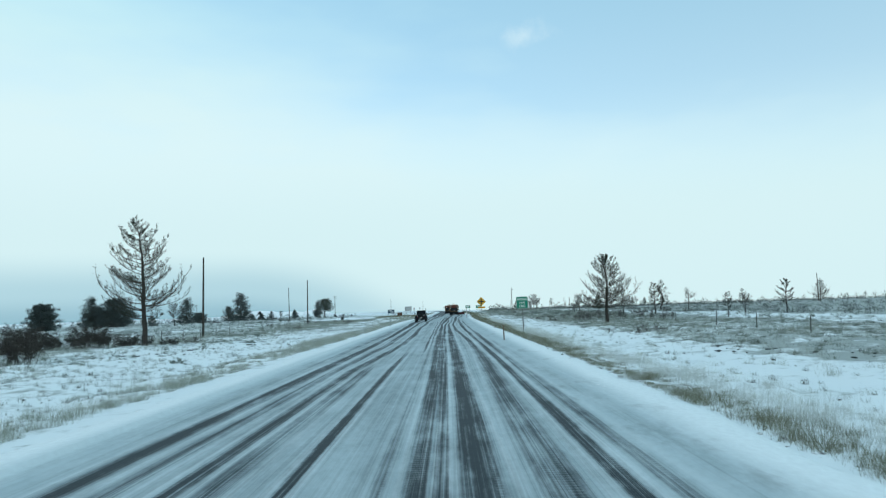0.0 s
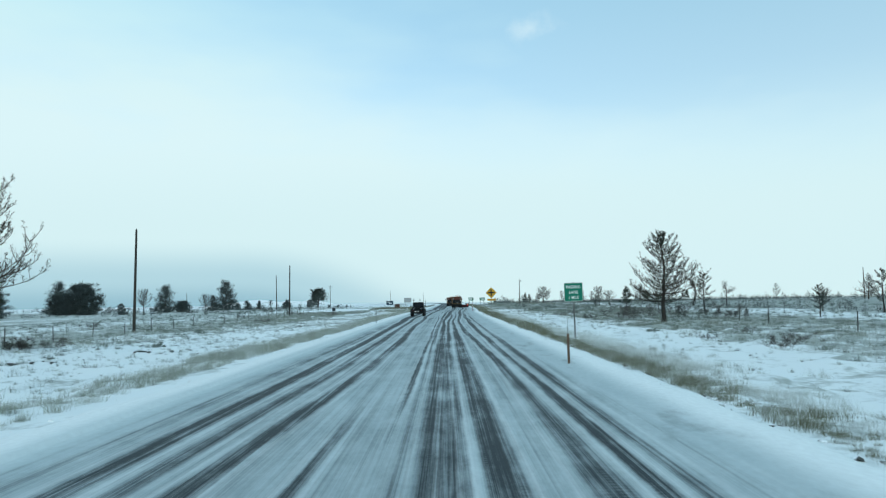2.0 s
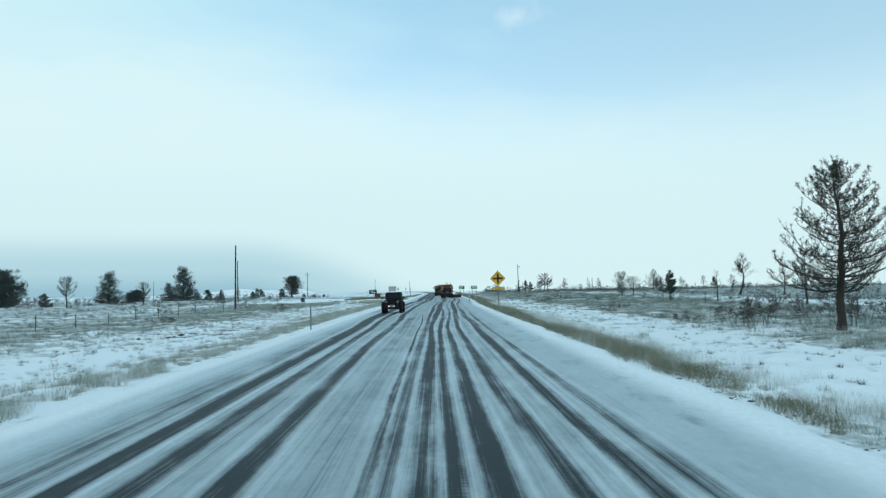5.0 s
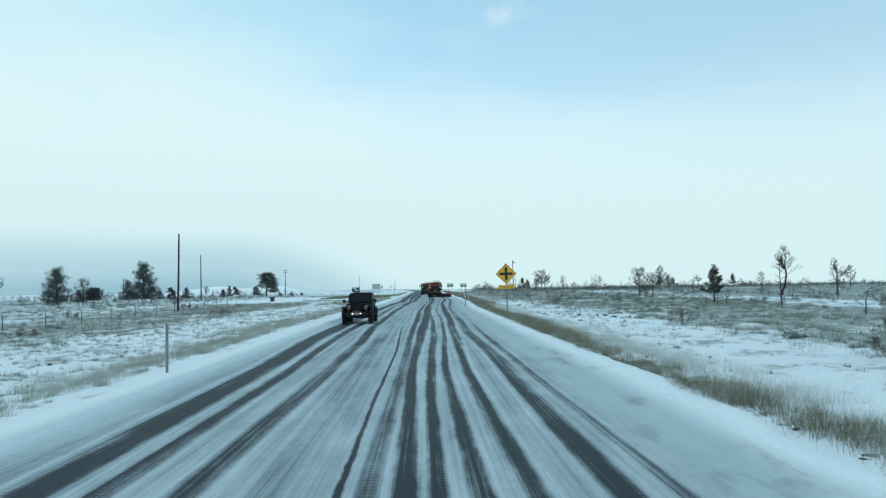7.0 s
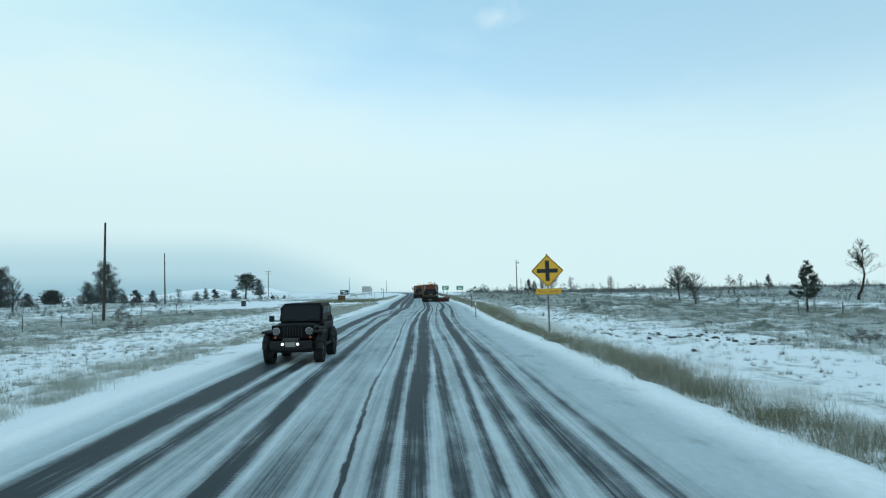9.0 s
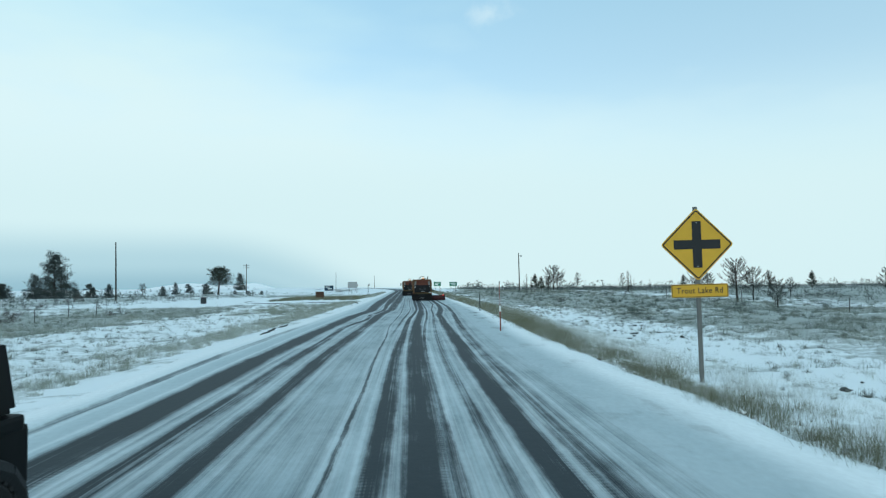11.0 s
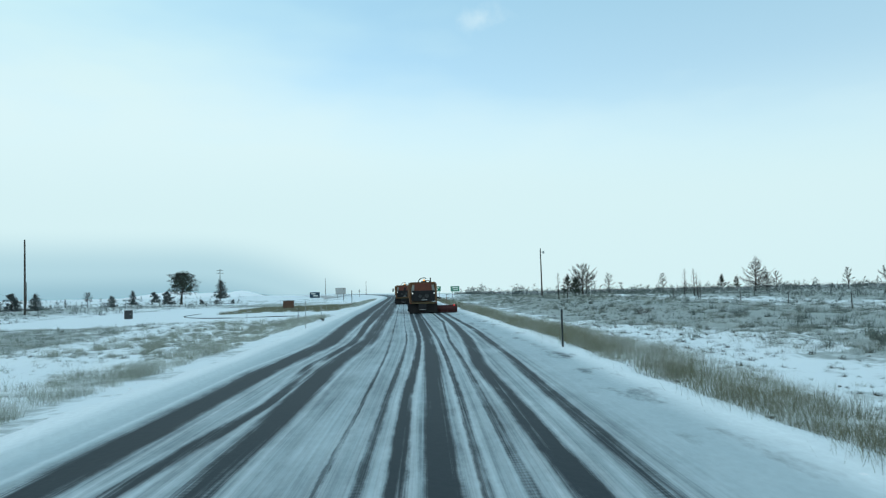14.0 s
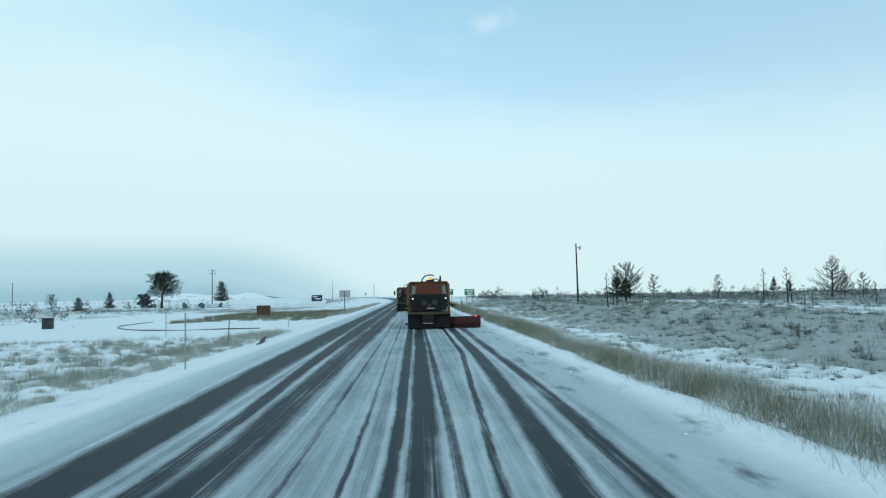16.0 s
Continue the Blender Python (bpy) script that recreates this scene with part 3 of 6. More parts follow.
def build_road():
    """Pavement and its plowed snow shoulders; the outer edges are ragged and drop to the field."""
    rng = np.random.default_rng(3)
    ys = np.concatenate([np.arange(-60, 260, 0.5), np.arange(260, 700, 3.0)])
    def rough(seed, size):
        r = np.random.default_rng(seed)
        v = r.normal(0, 1, len(ys))
        k = np.array([1, 2, 3, 2, 1]) / 9
        return size * (np.convolve(v, k, "same") + 0.8 * np.sin(ys * 0.37 + seed) * np.sin(ys * 0.13))
    xs = np.array([-8.25, -8.05, -7.7, -7.2, -6.92, -6.86, -6.3, -5.9, -5.4, -4.6, -3.6, -2.4, -1.2, 0.0, 1.2, 2.2, 2.8, 3.3, 3.8, 4.2, 4.45, 4.6])
    zs = np.array([-0.22, 0.0, 0.07, 0.10, 0.115, 0.05, 0.035, 0.015, 0.0, 0.01, 0.02, 0.035, 0.02, 0.01, 0.0, 0.01, 0.03, 0.05, 0.06, 0.05, 0.0, -0.2])
    le, re, lump = rough(1, 0.12), rough(2, 0.16), rough(5, 0.015)
    verts, uvs = [], []
    for i, y in enumerate(ys):
        for x, z in zip(xs, zs):
            wl, wr = step(-6.6, -8.0, x), step(3.2, 4.4, x)
            verts.append((x + bend(y) + wl * le[i] + wr * re[i], y, z + lump[i] * (wl + wr) * (z > 0)))
            uvs.append((x, y))
    w = len(xs)
    faces = [(r * w + c, r * w + c + 1, (r + 1) * w + c + 1, (r + 1) * w + c) for r in range(len(ys) - 1) for c in range(w - 1)]
    ob = mesh_object("road", verts, faces, road_material(), smooth=True)
    layer = ob.data.uv_layers.new(name="lane")
    idx = np.zeros(len(ob.data.loops), np.int32)
    ob.data.loops.foreach_get("vertex_index", idx)
    layer.data.foreach_set("uv", np.array(uvs, np.float32)[idx].ravel())
    tagged(ob, "two-lane asphalt highway with scraped snow and dark wheel tracks", "road", kind="structure")


def hill(x, y, wide, deep, h, mat=None, label="low white snow-covered rise far across the fields"):
    """A low rounded snow-covered rise with an uneven crest."""
    n, m = 36, 12
    verts, faces = [(x, y, float(ground_z(x, y)) + h)], []
    for j in range(1, m + 1):
        q = j / m
        for i in range(n):
            a = 2 * math.pi * i / n
            px, py = x + 2.2 * wide * q * math.cos(a), y + 2.2 * deep * q * math.sin(a)
            wave = 1 + 0.16 * math.sin(3 * a + 5 * q) * math.sin(7 * q + x) * q
            verts.append((px, py, float(ground_z(px, py)) - 0.4 * q + h * math.exp(-2.6 * q * q) * wave))
    for j in range(m):
        for i in range(n):
            k, o, p = (i + 1) % n, 1 + (j - 1) * n, 1 + j * n
            faces.append((0, p + i, p + k) if j == 0 else (o + i, p + i, p + k, o + k))
    tagged(mesh_object("hill", verts, faces, mat or SUNLIT_FAR_SNOW, smooth=True), label, "hill", kind="structure")


# whiter than the field's snow: sunshine on the rises is put into the colour
SUNLIT_FAR_SNOW = material("sunlit_far_snow", (0.93, 0.945, 0.95), 0.85, var=0.05, scale=0.05, bump=0.3, fine=0.4, spec=0.1, colour2=(0.4, 0.43, 0.42), mask=(0.66, 0.72))
FAR_FOREST = material("far_forest", (0.13, 0.17, 0.19), 0.95, var=0.3, scale=0.02, bump=0.2, fine=0.2, spec=0.05)
build_ground()
build_road()
hill(-272.0, 1015.0, 30.0, 60.0, 7.6)
hill(-225.0, 1000.0, 24.0, 50.0, 5.4)
hill(-190.0, 990.0, 13.0, 50.0, 6.6)
hill(-450.0, 2150.0, 62.0, 160.0, 17.0, FAR_FOREST, "distant dark wooded ridge behind the snowy rises")


# ---- poles ----
def utility_pole(x, y, h, r=0.15, lean=(0.0, 0.0), arms=0, bracket=False, label="weathered dark wooden utility pole standing in snow"):
    z = float(ground_z(x, y)) - 0.1
    p = thing("utility_pole", pose(x, y, z, lean[1], lean[0]), label, "utility pole", "utility poles along the highway")
    part("shaft", rod((0, 0, 0), (0, 0, h), r, r * 0.62, 12), POLE_WOOD, p)
    part("top_cap", rod((0, 0, h), (0, 0, h + 0.12), 0.05, 0.02, 8), DARK_STEEL, p)
    for k in range(arms):
        zz = h - 0.45 - 0.95 * k
        arm = part("crossarm", box((0, -r, zz), (2.4, 0.1, 0.12), 0.015), POLE_WOOD, p)
        for dx in (-1.05, -0.45, 0.45, 1.05):
            part("insulator", rod((dx, -r, zz + 0.06), (dx, -r, zz + 0.24), 0.05, 0.03, 8), STEEL, arm)
    if bracket:
        part("bracket", rod((0, 0, h - 0.7), (0.42, -0.1, h - 0.45), 0.025, 0.025, 8), DARK_STEEL, p)
        part("lamp_head", box((0.5, -0.1, h - 0.62), (0.3, 0.26, 0.45), 0.06), STEEL, p)
    return p


utility_pole(-33.4, 95.5, 10.75, 0.16, (0.8, 0))
utility_pole(-34.5, 170.8, 10.55, 0.16, (0.7, 0))
utility_pole(-58.6, 257.5, 11.6, 0.17, (-0.6, 0))
utility_pole(-65.2, 400.0, 11.3, 0.17, (0.3, 0), arms=2, label="dark wooden utility pole with two crossarms and insulators")
utility_pole(22.9, 266.0, 8.3, 0.14, (-0.4, 0), bracket=True, label="dark wooden pole with a lamp bracket near its top")
utility_pole(-53.4, 634.8, 12.0, 0.17)
utility_pole(-171.3, 478.0, 10.3, 0.17)
utility_pole(108.8, 211.4, 8.4, 0.15, label="thin dark wooden pole beyond the field")
utility_pole(-22.0, 560.0, 8.0, 0.14)


# ---- road signs ----
def rounded(w, h, r, n=5):
    pts = []
    for cx, cz, a0 in ((w / 2 - r, h / 2 - r, 0), (-w / 2 + r, h / 2 - r, 90), (-w / 2 + r, -h / 2 + r, 180), (w / 2 - r, -h / 2 + r, 270)):
        pts += [(cx + r * math.cos(radians(a0 + 90 * k / n)), cz + r * math.sin(radians(a0 + 90 * k / n))) for k in range(n + 1)]
    return pts


def plate(name, profile, y, depth, mat, parent, m=None, label=""):
    ob = part(name, extruded(profile, depth), mat, parent, label)
    ob.matrix_basis = (m or Matrix.Identity(4)) @ pose(0, y, 0)
    return ob


def outline(w, h, r, t):
    """A flat frame of width t between two rounded outlines."""
    bm = bmesh.new()
    a, b = rounded(w, h, r), rounded(w - 2 * t, h - 2 * t, max(r - t, 0.01))
    va = [bm.verts.new((x, 0, z)) for x, z in a]
    vb = [bm.verts.new((x, 0, z)) for x, z in b]
    n = len(a)
    for i in range(n):
        bm.faces.new((va[i], va[(i + 1) % n], vb[(i + 1) % n], vb[i]))
    ext = bmesh.ops.extrude_face_region(bm, geom=list(bm.faces))
    bmesh.ops.translate(bm, vec=(0, 0.003, 0), verts=[v for v in ext["geom"] if isinstance(v, bmesh.types.BMVert)])
    bmesh.ops.recalc_face_normals(bm, faces=bm.faces)
    return bm


def lettering(text, size, mat, parent, m, spread=1.12):
    """A line of raised letters, each a piece of its own on the board."""
    cu = bpy.data.curves.new("lettering", "FONT")
    cu.body, cu.size, cu.align_x, cu.align_y, cu.extrude, cu.space_character = text, size, "CENTER", "CENTER", 0.0015, spread
    cu.offset = 0.0015 * size / 0.2
    tmp = bpy.data.objects.new("tmp", cu)
    scene.collection.objects.link(tmp)
    me = bpy.data.meshes.new_from_object(tmp.evaluated_get(bpy.context.evaluated_depsgraph_get()))
    bpy.data.objects.remove(tmp)
    co = [v.co.copy() for v in me.vertices]
    faces = sorted(([*p.vertices] for p in me.polygons), key=lambda f: min(co[i].x for i in f))
    groups, edge = [], -1e9
    for f in faces:
        if min(co[i].x for i in f) > edge + 1e-4:
            groups.append([])
        groups[-1].append(f)
        edge = max(edge, max(co[i].x for i in f))
    for g in groups:
        used = sorted({i for f in g for i in f})
        at = {i: k for k, i in enumerate(used)}
        ob = mesh_object("letter", [co[i] for i in used], [[at[i] for i in f] for f in g], mat, parent)
        ob.matrix_basis = m
    bpy.data.meshes.remove(me)


def passing_sign(x, y):
    z = float(ground_z(x, y))
    s = thing("road_sign", pose(x, y, z, 0, -0.6, -4), "green square road sign with white lettering on a wooden post", "road sign")
    top, w = 2.88 - z, 0.97
    part("post", box((0, 0.0, (top + 0.03) / 2 - 0.1), (0.075, 0.075, top + 0.23), 0.008), SIGN_POST, s)
    c = top - w / 2
    board = plate("board", rounded(w, w, 0.06), -0.052, 0.005, GREEN, s)
    board.matrix_basis = pose(0, -0.052, c)
    b = part("border", outline(w - 0.012, w - 0.012, 0.055, 0.016), WHITE, s)
    b.matrix_basis = pose(0, -0.0555, c)
    lettering("PASSING", 0.225, WHITE, board, pose(0, -0.003, 0.255, 90) @ Matrix.Diagonal((0.78, 1, 1, 1)))
    lettering("LANE", 0.225, WHITE, board, pose(0, -0.003, -0.02, 90) @ Matrix.Diagonal((0.78, 1, 1, 1)))
    lettering("1 MILE", 0.225, WHITE, board, pose(0, -0.003, -0.295, 90) @ Matrix.Diagonal((0.78, 1, 1, 1)))
    for dz in (-0.3, 0.3):
        part("bolt", rod((0, -0.062, c + dz), (0, -0.05, c + dz), 0.012, 0.012, 8), STEEL, s)
    return s


def crossroad_sign(x, y):
    z = float(ground_z(x, y))
    s = thing("warning_sign", pose(x, y, z, 0, -0.7, -3), "yellow diamond crossroad warning sign with name plaque on wooden post", "warning sign")
    side, c = 1.19, 3.06 - z
    part("post", box((0, 0, (c + 0.88) / 2 - 0.1), (0.085, 0.085, c + 1.06), 0.008), SIGN_POST, s)
    dia = plate("diamond", rounded(side, side, 0.075), 0, 0.005, YELLOW, s)
    dia.matrix_basis = pose(0, -0.052, c) @ pose(0, 0, 0, 0, 45, 0)
    rim = part("border", outline(side - 0.05, side - 0.05, 0.06, 0.03), BLACK, dia)
    rim.matrix_basis = pose(0, -0.0035, 0)
    a, t = 0.535, 0.105
    cross = [(-t, -a), (t, -a), (t, -t), (a, -t), (a, t), (t, t), (t, a), (-t, a), (-t, t), (-a, t), (-a, -t), (-t, -t)]
    mark = plate("cross_symbol", cross, 0, 0.003, BLACK, dia)
    mark.matrix_basis = pose(0, -0.0035, 0, 0, -45, 0)
    pl = plate("name_plaque", rounded(1.30, 0.305, 0.04), 0, 0.005, YELLOW, s)
    pl.matrix_basis = pose(0.02, -0.052, c - 1.06)
    rim2 = part("border", outline(1.28, 0.285, 0.035, 0.012), BLACK, pl)
    rim2.matrix_basis = pose(0, -0.0035, 0)
    lettering("Trout Lake Rd", 0.19, BLACK, pl, pose(0, -0.003, 0, 90) @ Matrix.Diagonal((0.84, 1, 1, 1)))
    for dz in (-1.06, -0.5, 0.5):
        part("bolt", rod((0, -0.066, c + dz), (0, -0.05, c + dz), 0.012, 0.012, 8), STEEL, s)
    return s


def guide_sign(x, y, w, h, top, mat, label, bars=(), posts=2, back=False, name="guide_sign"):
    z = float(ground_z(x, y))
    s = thing(name, pose(x, y, z), label, "road sign", "signs at the junction")
    for k in range(posts):
        dx = 0 if posts == 1 else (k - 0.5) * w * 0.62
        part("post", box((dx, 0.06, top / 2), (0.1, 0.1, top), 0.01), POST_WOOD, s)
    b = plate("board", rounded(w, h, 0.06), 0, 0.012, mat, s)
    b.matrix_basis = pose(0, -0.012, top - h / 2)
    if not back:
        part("border", outline(w - 0.03, h - 0.03, 0.05, 0.03), WHITE, b).matrix_basis = pose(0, -0.0035, 0)
        for bx, bz, bw, bh in bars:
            part("lettering_bar", box((bx, -0.003, bz), (bw, 0.006, bh)), WHITE, b)
    return s


passing_sign(5.95, 59.1)
crossroad_sign(5.64, 130.3)
guide_sign(7.9, 330.0, 2.2, 1.35, 3.1, GREEN, "green highway guide sign with a few words on two posts", ((0, 0.25, 1.5, 0.22), (-0.2, -0.25, 1.0, 0.22)))
guide_sign(12.7, 330.0, 2.3, 1.35, 3.1, GREEN, "green destination guide sign on two posts beside the road", ((0, 0.25, 1.6, 0.22), (0.1, -0.25, 1.2, 0.22)))
guide_sign(-37.0, 440.0, 4.1, 2.4, 2.9, BLUE, "dark blue notice board on two posts at the junction", ((-0.6, 0.5, 1.8, 0.3), (0.4, -0.3, 2.0, 0.3)))
guide_sign(-26.4, 440.0, 4.2, 2.7, 4.3, STEEL, "large sign seen from its bare metal back", (), back=True)


def stop_sign_back(x, y):
    z = float(ground_z(x, y))
    s = thing("stop_sign", pose(x, y, z), "octagonal stop sign seen from its grey back on a post", "road sign", "signs at the junction")
    part("post", box((0, 0, 1.8), (0.1, 0.1, 3.7), 0.01), POST_WOOD, s)
    oct_ = [(0.46 * math.cos(radians(22.5 + 45 * k)), 0.46 * math.sin(radians(22.5 + 45 * k))) for k in range(8)]
    plate("plate", oct_, 0, 0.006, STEEL, s).matrix_basis = pose(0, -0.06, 2.6)
    return s


stop_sign_back(-18.4, 356.5)
stop_sign_back(-20.5, 470.0)


def board_box(x, y):
    """A brown board on stub legs beside the turnout."""
    z = float(ground_z(x, y))
    s = thing("notice_board", pose(x, y, z, 0, 0, 6), "plain brown wooden notice board on short legs in dry grass", "notice board")
    part("panel", box((0, 0, 0.85), (1.65, 0.12, 1.1), 0.02), BROWN, s)
    part("cap", box((0, 0, 1.44), (1.8, 0.3, 0.07), 0.015), POST_WOOD, s)
    for dx in (-0.65, 0.65):
        part("leg", box((dx, 0, 0.1), (0.12, 0.12, 0.75), 0.01), POST_WOOD, s)
    return s


def barrel_box(x, y):
    z = float(ground_z(x, y))
    s = thing("utility_cabinet", pose(x, y, z, 0, 0, 14), "squat dark weathered utility cabinet capped with snow", "utility cabinet")
    part("body", box((0, 0, 0.5), (0.95, 0.8, 1.15), 0.05), DARK_STEEL, s)
    part("lid", box((0, 0, 1.1), (1.05, 0.9, 0.08), 0.02), DARK_STEEL, s)
    part("snow_cap", box((0, 0, 1.18), (0.95, 0.8, 0.09), 0.04), SNOW, s)
    part("door_handle", box((0.3, -0.42, 0.6), (0.05, 0.04, 0.16), 0.01), STEEL, s)
    return s


board_box(-18.4, 255.2)
barrel_box(-36.8, 240.6)


# ---- roadside marker posts ----
GALV = material("dull_galvanised", (0.17, 0.19, 0.185), 0.7, 0.2, var=0.3, scale=6)
RED = material("marker_red", (0.28, 0.06, 0.045), 0.6, var=0.25)
PALE_BAND = material("faded_band", (0.36, 0.38, 0.38), 0.7, var=0.3, scale=8)
RUST = material("marker_rust", (0.13, 0.085, 0.06), 0.85, var=0.4)


def marker_post(x, y, h, mat, label, flag=None, r=0.035, lean=0.0):
    z = float(ground_z(x, y)) if x > 4.7 or x < -8.2 else -0.02
    p = thing("marker_post", pose(x, y, z, 0, lean, 0), label, "marker post", "marker posts along the shoulder")
    part("stake", box((0, 0, h / 2 - 0.1), (2 * r, r, h + 0.2), 0.006), mat, p)
    if flag:
        part("reflector", box((0, -r / 2 - 0.006, h - 0.2), (2 * r + 0.025, 0.008, 0.3), 0.003), flag, p, "white reflective strip")
    return p



def snow_pole(x, y, bands, label, lean):
    """A tall pole in painted lengths: rows of (from, to, half width, material, label)."""
    p = thing("snow_pole", pose(x, y, 0.0, 0, lean, 0), label, "snow pole", "snow poles on the shoulder")
    for z0, z1, r, mat, text in bands:
        part("pole_section", box((0, 0, (z0 + z1) / 2), (2 * r, 1.4 * r, z1 - z0), 0.005), mat, p, text)
    part("channel_rib", box((0.012, -0.032, 0.42), (0.018, 0.02, 0.9), 0.004), RUST, p)
    return p


snow_pole(3.26, 44.75, ((-0.1, 0.98, 0.036, RUST, "rusty brown lower length"), (0.98, 1.16, 0.024, PALE_BAND, "faded pale band"), (1.16, 1.85, 0.008, PALE_BAND, "thin faded upper length")), "slim snow pole with a rusty foot and faded top", -0.4)
snow_pole(3.2, 146.9, ((-0.1, 0.93, 0.03, RED, "red lower length"), (0.93, 1.2, 0.034, WHITE, "white band"), (1.22, 2.2, 0.011, RED, "thin red upper length"), (2.2, 2.33, 0.022, DARK_STEEL, "")), "tall red snow pole with a white band", -0.6)
marker_post(4.62, 170.3, 1.4, DARK_STEEL, "plain dark steel marker post in the snow", None, 0.032)
marker_post(-8.04, 93.45, 1.35, GALV, "pale galvanised marker post on the snowy bank", None, 0.036)
marker_post(-6.95, 189.4, 1.75, STEEL, "thin tall galvanised marker post", None, 0.022)
marker_post(-15.5, 212.6, 1.7, STEEL, "thin galvanised stake at the turnout's edge", None, 0.022)
marker_post(-9.7, 205.0, 1.25, DARK_STEEL, "thin dark stake leaning at the turnout's edge", None, 0.022, 3)
marker_post(-14.6, 228.5, 0.5, WHITE, "short white stake on the turnout's island", None, 0.05)
marker_post(-9.9, 224.0, 1.0, PALE_BAND, "short pale stake beside the turnout", None, 0.035, -4)
marker_post(-9.4, 264.0, 2.6, DARK_STEEL, "tall dark marker post beside the junction", None, 0.05)
marker_post(4.6, 236.0, 1.5, RUST, "dark marker post beside the shoulder", None, 0.035)
marker_post(4.8, 290.0, 1.4, RUST, "dark marker post far along the shoulder", None, 0.035)


# ---- wire fences ----
def fence(points, h, label):
    x0, y0 = points[0]
    f = thing("fence", pose(x0, y0, float(ground_z(x0, y0))), label, "fence")
    rng = random.Random(len(points))
    base = f.matrix_basis.translation.copy()
    tops = []
    for x, y in points:
        z = float(ground_z(x, y))
        hh = h * rng.uniform(0.9, 1.1)
        off = Vector((x, y, z)) - base
        top = off + Vector((rng.uniform(-0.06, 0.06), rng.uniform(-0.06, 0.06), hh))
        part("post", rod(off - Vector((0, 0, 0.2)), top, 0.042, 0.034, 7), POST_WOOD, f)
        tops.append((off, hh))
    for level in (0.35, 0.65, 0.92):
        bm = bmesh.new()
        for (a, ha), (b, hb) in zip(tops, tops[1:]):
            rod(a + Vector((0, 0, ha * level)), b + Vector((0, 0, hb * level)), 0.004, 0.004, 3, bm)
        part("wire", bm, DARK_STEEL, f)
    return f


fence([(-31.0 - 0.08 * k, 40 + 6.2 * k) for k in range(26)], 1.2, "wire fence on weathered wooden posts in snowy brush")
fence([(20.5 + 0.062 * y + 0.5 * math.sin(y), y) for y in (14 + 10.7 * k + 1.5 * math.sin(2.3 * k) for k in range(22))], 1.2, "wire fence on rough wooden posts across the sagebrush field")


# ---- trees ----
def tubes(segs, sides):
    """Triangles of tapered tubes. segs: rows of p0, p1, r0, r1."""
    s = np.asarray(segs, float)
    p0, p1, r0, r1 = s[:, :3], s[:, 3:6], s[:, 6], s[:, 7]
    d = p1 - p0
    d /= np.linalg.norm(d, axis=1, keepdims=True) + 1e-9
    ref = np.where(np.abs(d[:, 2:3]) > 0.9, np.array([[1.0, 0, 0]]), np.array([[0, 0, 1.0]]))
    u = np.cross(d, ref)
    u /= np.linalg.norm(u, axis=1, keepdims=True)
    v = np.cross(d, u)
    a = np.linspace(0, 2 * np.pi, sides, endpoint=False)
    ring = np.cos(a)[None, :, None] * u[:, None] + np.sin(a)[None, :, None] * v[:, None]
    b0 = p0[:, None] + ring * r0[:, None, None]
    b1 = p1[:, None] + ring * r1[:, None, None]
    n0, n1 = np.roll(b0, -1, 1), np.roll(b1, -1, 1)
    return np.concatenate([np.stack([b0, n0, n1], 2), np.stack([b0, n1, b1], 2)], 1).reshape(-1, 3, 3)


def grow(rng, start, way, length, radius, depth, out, tips, droop=0.0, kids=4, wiggle=0.16, steps=4, ratio=0.55):
    """One limb as a chain of segments with side twigs."""
    p, w = np.array(start, float), np.array(way, float)
    w /= np.linalg.norm(w)
    seg = length / steps
    for k in range(steps):
        w = w + rng.normal(0, wiggle, 3) + np.array([0, 0, droop])
        w /= np.linalg.norm(w)
        q = p + w * seg
        ra, rb = radius * (1 - 0.85 * k / steps), radius * (1 - 0.85 * (k + 1) / steps)
        out.append((*p, *q, max(ra, 0.006), max(rb, 0.005)))
        if depth > 0:
            for _ in range(kids if k else (kids // 2 if depth == 1 else 0)):
                side = rng.normal(0, 1, 3)
                side -= w * (side @ w)
                side /= np.linalg.norm(side) + 1e-9
                at = p + (q - p) * rng.uniform(0, 1)
                grow(rng, at, w * 0.75 + side * 0.8 + np.array([0, 0, 0.1]), length * ratio * rng.uniform(0.45, 1.0) * (1 - 0.45 * k / steps), max(rb * 0.6, 0.006), depth - 1, out, tips, droop, max(kids - 1, 2), wiggle, 3, ratio)
        p = q
    tips.append(p)


def leaves(rng, centres, count, size, spread, flat=0.7):
    """Small leaf triangles scattered round each centre."""
    c = np.repeat(np.asarray(centres), count, axis=0)
    c = c + rng.normal(0, 1, c.shape) * np.array([spread, spread, spread * flat])
    a, b = rng.normal(0, 1, c.shape), rng.normal(0, 1, c.shape)
    a *= size * rng.uniform(0.5, 1.2, (len(c), 1)) / np.linalg.norm(a, axis=1, keepdims=True)
    b *= 0.5 * size * rng.uniform(0.5, 1.2, (len(c), 1)) / np.linalg.norm(b, axis=1, keepdims=True)
    return np.stack([c - a, c + a, c + b], 1)


